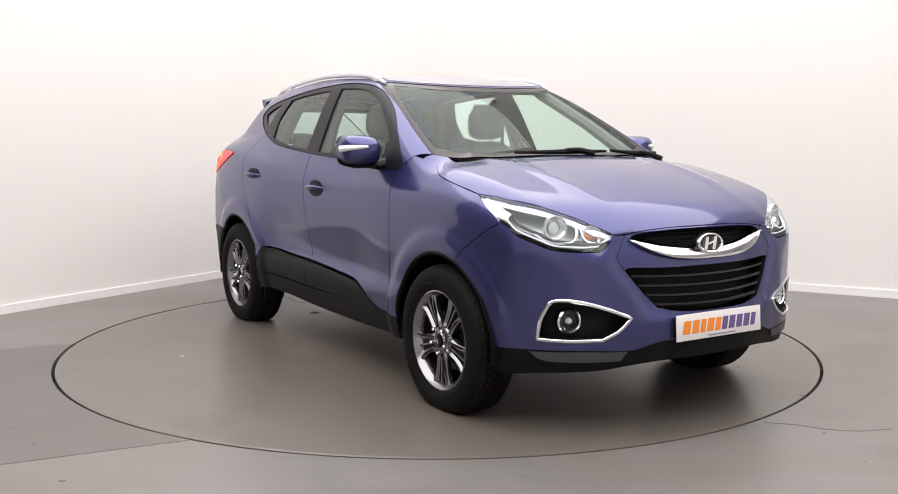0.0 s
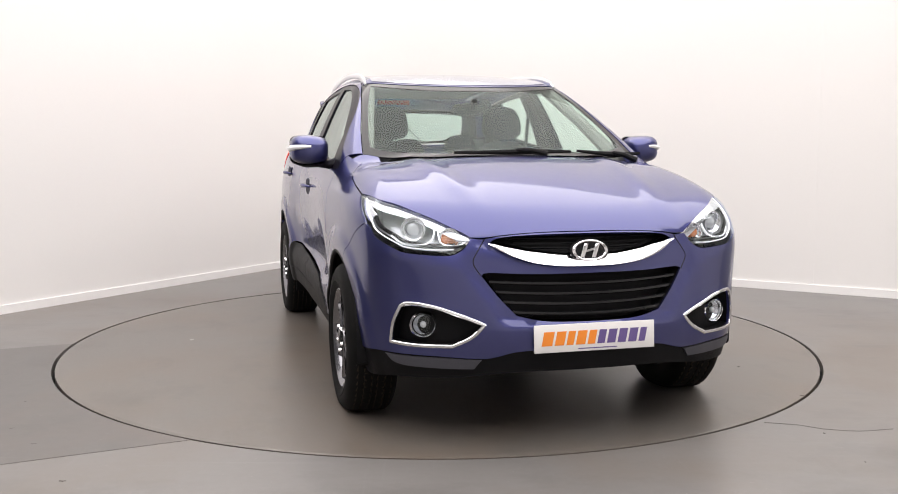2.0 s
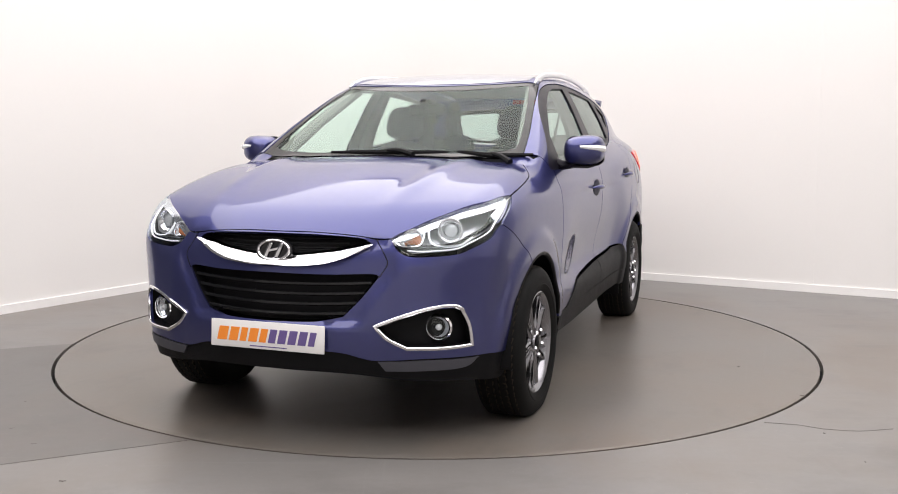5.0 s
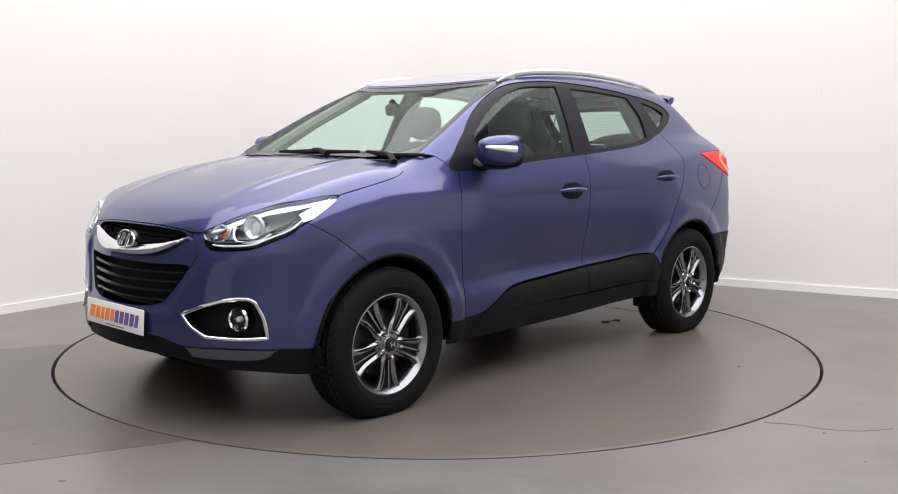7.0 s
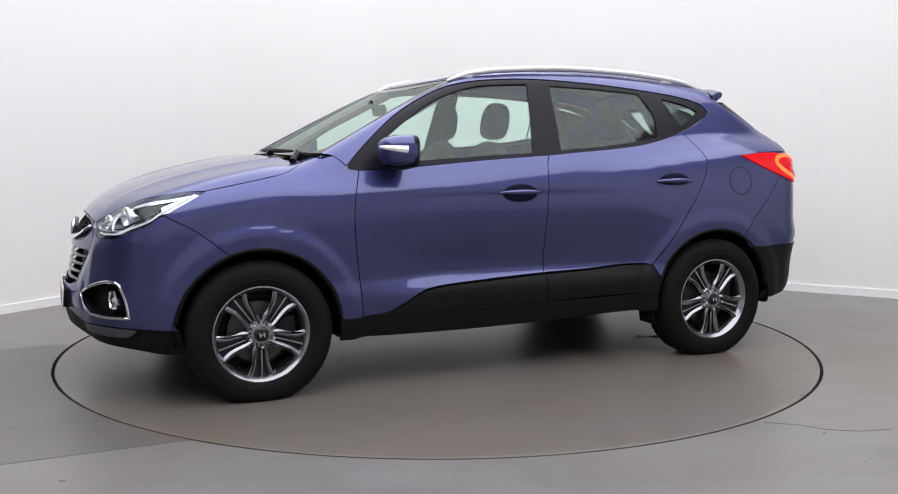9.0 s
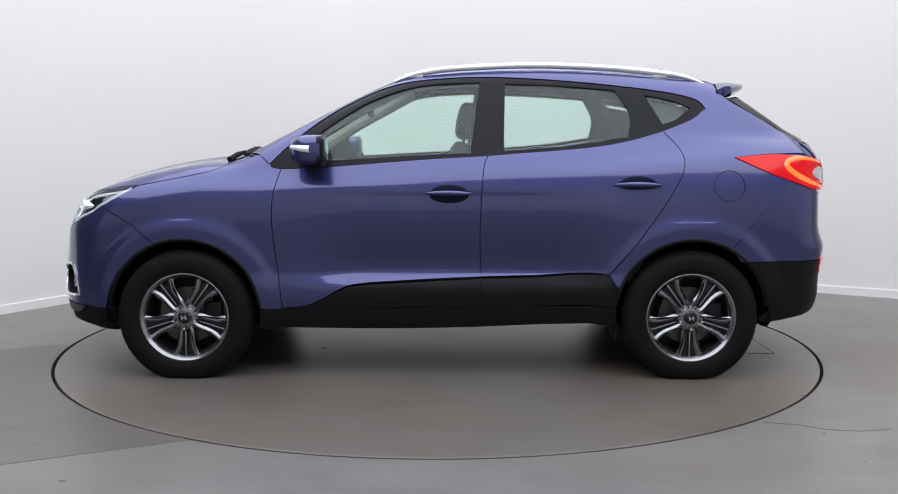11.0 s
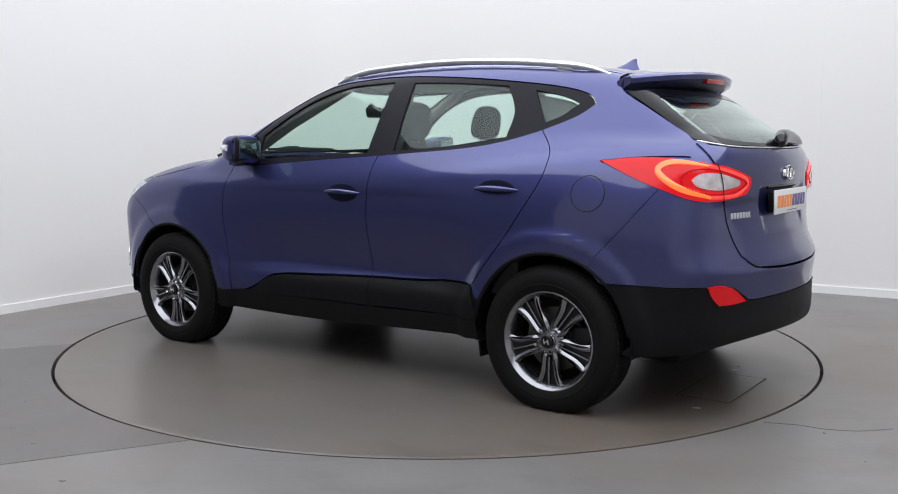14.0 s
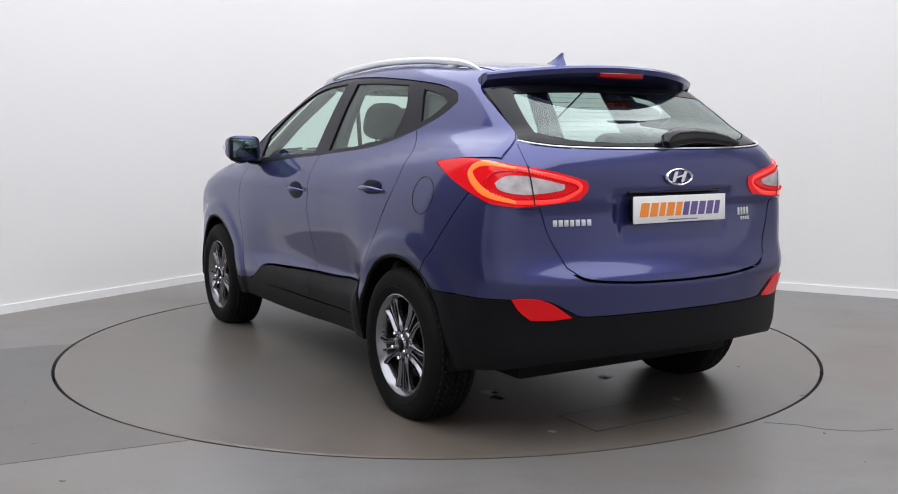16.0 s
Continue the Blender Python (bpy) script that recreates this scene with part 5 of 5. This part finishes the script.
def build_interior(car):
    # floor pan and dark tub
    part("floor_pan", box(3.6, 1.24, .10, pose(-.05, 0, .30), .03), PLASTIC, car, "black underbody")
    part("engine_bay", box(.75, 1.05, .50, pose(1.62, 0, .56), .1), PLASTIC, car, "dark engine bay")
    part("axle", tube([(-WB, -.7, .30), (-WB, .7, .30)], .045, 8), PLASTIC, car)
    part("axle", tube([(WB, -.7, .30), (WB, .7, .30)], .04, 8), PLASTIC, car)
    part("boot_floor", box(.75, 1.10, .42, pose(-1.62, 0, .70), .03), DASH, car, "dark boot trim")
    for s in (-1, 1):
        part("door_card", box(1.95, .06, .62, pose(-.12, s * .765, .82), .02), DASH, car, "dark door trim")
        part("boot_side", box(.62, .14, .55, pose(-1.50, s * .64, 1.0), .05), DASH, car, "dark boot side trim")
    d = part("dashboard", tube(catmull([(.80, -.74, 1.0), (.83, -.4, 1.015), (.86, 0, 1.02), (.83, .4, 1.015), (.80, .74, 1.0)], .1), .15, 16, flat=.62), DASH, car, "dark grey dashboard")
    part("scuttle", box(.36, 1.36, .10, pose(1.0, 0, 1.045, 0, 14, 0), .02), DASH, d)
    part("instrument_hood", tube(catmull([(.64, -.52, 1.03), (.62, -.38, 1.075), (.64, -.24, 1.03)], .03), .04, 8), DASH, d)
    part("console", box(.9, .20, .30, pose(.35, 0, .60), .04), DASH, d)
    # steering wheel on the right side
    pts = [(.46 + .06 * math.sin(2 * math.pi * i / 28), -.38 + .185 * math.cos(2 * math.pi * i / 28), 1.0 + .175 * math.sin(2 * math.pi * i / 28)) for i in range(29)]
    sw = part("steering_wheel", tube(pts, .015, 8, cap=False), PLASTIC, car, "black steering wheel")
    part("boss", box(.05, .15, .10, pose(.47, -.38, .99, 0, -20, 0), .03), PLASTIC, sw)
    for s in (-1, 1):
        part("steering_spoke", tube([(.47, -.38, .99), (.46, -.38 + s * .17, .995)], .013, 6), PLASTIC, sw)
    # seats
    for s in (-1, 1):
        seat = part("front_seat", box(.50, .50, .20, pose(.28, s * .37, .62, 0, -6, 0), .07, seg=4), CLOTH, car, "black cloth front seat")
        bm = bmesh.new()
        bmesh.ops.create_uvsphere(bm, u_segments=24, v_segments=16, radius=1)
        for v in bm.verts:
            x, y, z = (math.copysign(abs(c) ** .6, c) for c in v.co)
            v.co = (x * .075, y * (.245 - .045 * z), z * .31)
        bm.transform(pose(-.05, s * .37, .95, 0, -17, 0))
        part("backrest", bm, CLOTH, seat)
        head_rest(seat, (-.155, s * .37, 1.365), .125, .105)
    bench = part("rear_bench", box(.48, 1.24, .18, pose(-.83, 0, .66), .06, seg=3), CLOTH, car, "black cloth rear bench")
    bm = bmesh.new()
    bmesh.ops.create_uvsphere(bm, u_segments=32, v_segments=16, radius=1)
    for v in bm.verts:
        x, y, z = (math.copysign(abs(c) ** .5, c) for c in v.co)
        v.co = (x * .08, y * .62, z * .27)
    bm.transform(pose(-1.14, 0, .90, 0, -20, 0))
    part("backrest", bm, CLOTH, bench)
    for y, h in ((-.40, 1.225), (.40, 1.225), (0, 1.195)):
        head_rest(bench, (-1.24, y, h), .115, .07)
    # pillars inside, headliner, mirror
    hl = [lift(c) for c in ([(.24, 0), (.22, .3), (.16, .52)], [(.16, .52), (-.6, .50), (-1.35, .46)], [(-1.35, .46), (-1.45, .2), (-1.46, 0)])]
    panel("headliner", "top", hl, LINER, car, "pale cloth headliner", both=True, off=-.035, rim=.012, inward=1)
    for flip in (False, True):
        s = -1 if flip else 1
        part("pillar_trim", tube([(.95, s * .70, 1.12), (.55, s * .62, 1.36), (.18, s * .545, 1.555)], [.035, .03, .03], 8, flat=1.2), LINER, car, "pale pillar trim")
        part("pillar_trim", tube([(-.26, s * .745, 1.10), (-.275, s * .665, 1.35), (-.285, s * .565, 1.555)], [.045, .04, .03], 8), DASH, car, "dark pillar trim")
        part("pillar_trim", tube([(-1.20, s * .65, 1.20), (-1.08, s * .59, 1.40), (-1.02, s * .525, 1.54)], [.06, .05, .04], 8), DASH, car, "dark pillar trim")
        part("pillar_trim", tube([(-1.75, s * .62, 1.20), (-1.55, s * .57, 1.40), (-1.42, s * .50, 1.51)], [.06, .055, .05], 8), DASH, car, "dark pillar trim")
    rm = part("cabin_mirror", box(.03, .22, .065, pose(.42, 0, 1.43, 0, 10, 0), .02), PLASTIC, car, "black cabin mirror")
    part("mirror_stem", tube([(.43, 0, 1.44), (.48, 0, 1.475)], .02, 8), PLASTIC, rm)
    part("belt", tube([(-.28, .60, 1.42), (-.22, .55, 1.1)], .012, 4, flat=.3), PLASTIC, car, "black seat belt")
    part("belt", tube([(-1.30, -.15, 1.50), (-1.22, .15, 1.20)], .014, 4, flat=.3), PLASTIC, car, "black rear seat belt")


def head_rest(seat, c, w, h):
    bm = bmesh.new()
    bmesh.ops.create_uvsphere(bm, u_segments=24, v_segments=14, radius=1)
    for v in bm.verts:
        x, y, z = (math.copysign(abs(k) ** .68, k) for k in v.co)
        v.co = (x * .055, y * w * (1 - .12 * z), z * h)
    bm.transform(pose(*c, 0, -10, 0))
    hr = part("headrest", bm, CLOTH, seat)
    for s in (-1, 1):
        part("headrest_post", tube([(c[0] + .02, c[1] + s * .05, c[2] - h - .07), (c[0] + .005, c[1] + s * .05, c[2] - h + .04)], .006, 6), CHROME, seat)


def build_details(car):
    # front wipers resting on the screen's foot
    for ya, yb, pivot in ((-.28, .36, .20), (.40, .78, .70)):
        row = [on_body("top", np.array([[x, y]]), .012)[0] for x, y in ((1.055 - .10 * max(ya, 0), ya), (1.075 - .07 * max(ya, 0), (ya + yb) / 2), (1.068 - .11 * max(yb, 0), yb))]
        mid = Vector(row[1])
        foot = Vector(on_body("top", np.array([[1.11, pivot]]), .008)[0])
        w = part("wiper", tube([foot, foot.lerp(mid, .5) + Vector((0, 0, .014)), mid + Vector((0, 0, .012))], [.018, .014, .009], 8), PLASTIC, car, "black windscreen wiper")
        part("blade", tube(row, [.006, .012, .006], 6, flat=1.3), PLASTIC, w)
    bm = box(.11, 1.40, .05, pose(1.10, 0, 1.098, 0, 10, 0), .015)
    part("cowl", bm, PLASTIC, car, "black plastic cowl under the screen")
    # shark-fin aerial
    z = on_body("top", np.array([[-1.30, 0]]))[0][2]
    bm = bmesh.new()
    rows = []
    for h, x0, x1, w in ((-.006, -1.165, -1.345, .032), (.012, -1.20, -1.338, .024), (.035, -1.255, -1.330, .012), (.058, -1.292, -1.328, .006), (.068, -1.312, -1.326, .003)):
        rows.append([bm.verts.new(((x0 + x1) / 2 + (x0 - x1) / 2 * math.cos(a), w * math.sin(a), z + h * .82)) for a in (2 * math.pi * i / 16 for i in range(16))])
    for a, b in zip(rows, rows[1:]):
        for i in range(16):
            bm.faces.new([a[i], a[(i + 1) % 16], b[(i + 1) % 16], b[i]])
    bm.faces.new(rows[-1])
    part("aerial", bm, PAINT, car, "blue shark-fin aerial")


def build_car():
    car = tagged(new("car"), "metallic blue family car with silver roof rails on a turntable", "car")
    build_body(car)
    for x in (WB, -WB):
        for y in (.894, -.894):
            build_wheel(car, x, y)
    build_interior(car)
    build_details(car)
    return car


build_room()
table = build_turntable()
car = build_car()

# heading of the turntable, degrees, every half second
HEADING = [(0, -58.2), (.5, -60.3), (1, -64.2), (1.5, -69.4), (2, -75.4), (2.5, -81.25), (3, -87.15), (3.5, -93.05), (4, -99.0), (4.5, -104.95), (5, -110.9), (5.5, -116.8), (6, -122.7), (6.5, -128.6), (7, -134.5),
           (7.5, -140.45), (8, -146.35), (8.5, -152.0), (9, -157.7), (9.5, -163.5), (10, -169.3), (10.5, -175.1), (11, -180.85), (11.5, -186.35), (12, -192.1), (12.5, -197.95), (13, -203.9), (13.5, -209.85), (14, -215.85), (14.5, -221.75), (15, -227.65), (15.5, -233.55), (16, -239.55)]
CAR_ON_TABLE = pose(-.0064, .0848, -.0130)


def motions():
    walk(table, [(t, pose(0, 0, 0, 0, 0, a)) for t, a in HEADING])
    walk(car, [(t, pose(0, 0, 0, 0, 0, a) @ CAR_ON_TABLE) for t, a in HEADING])


motions()
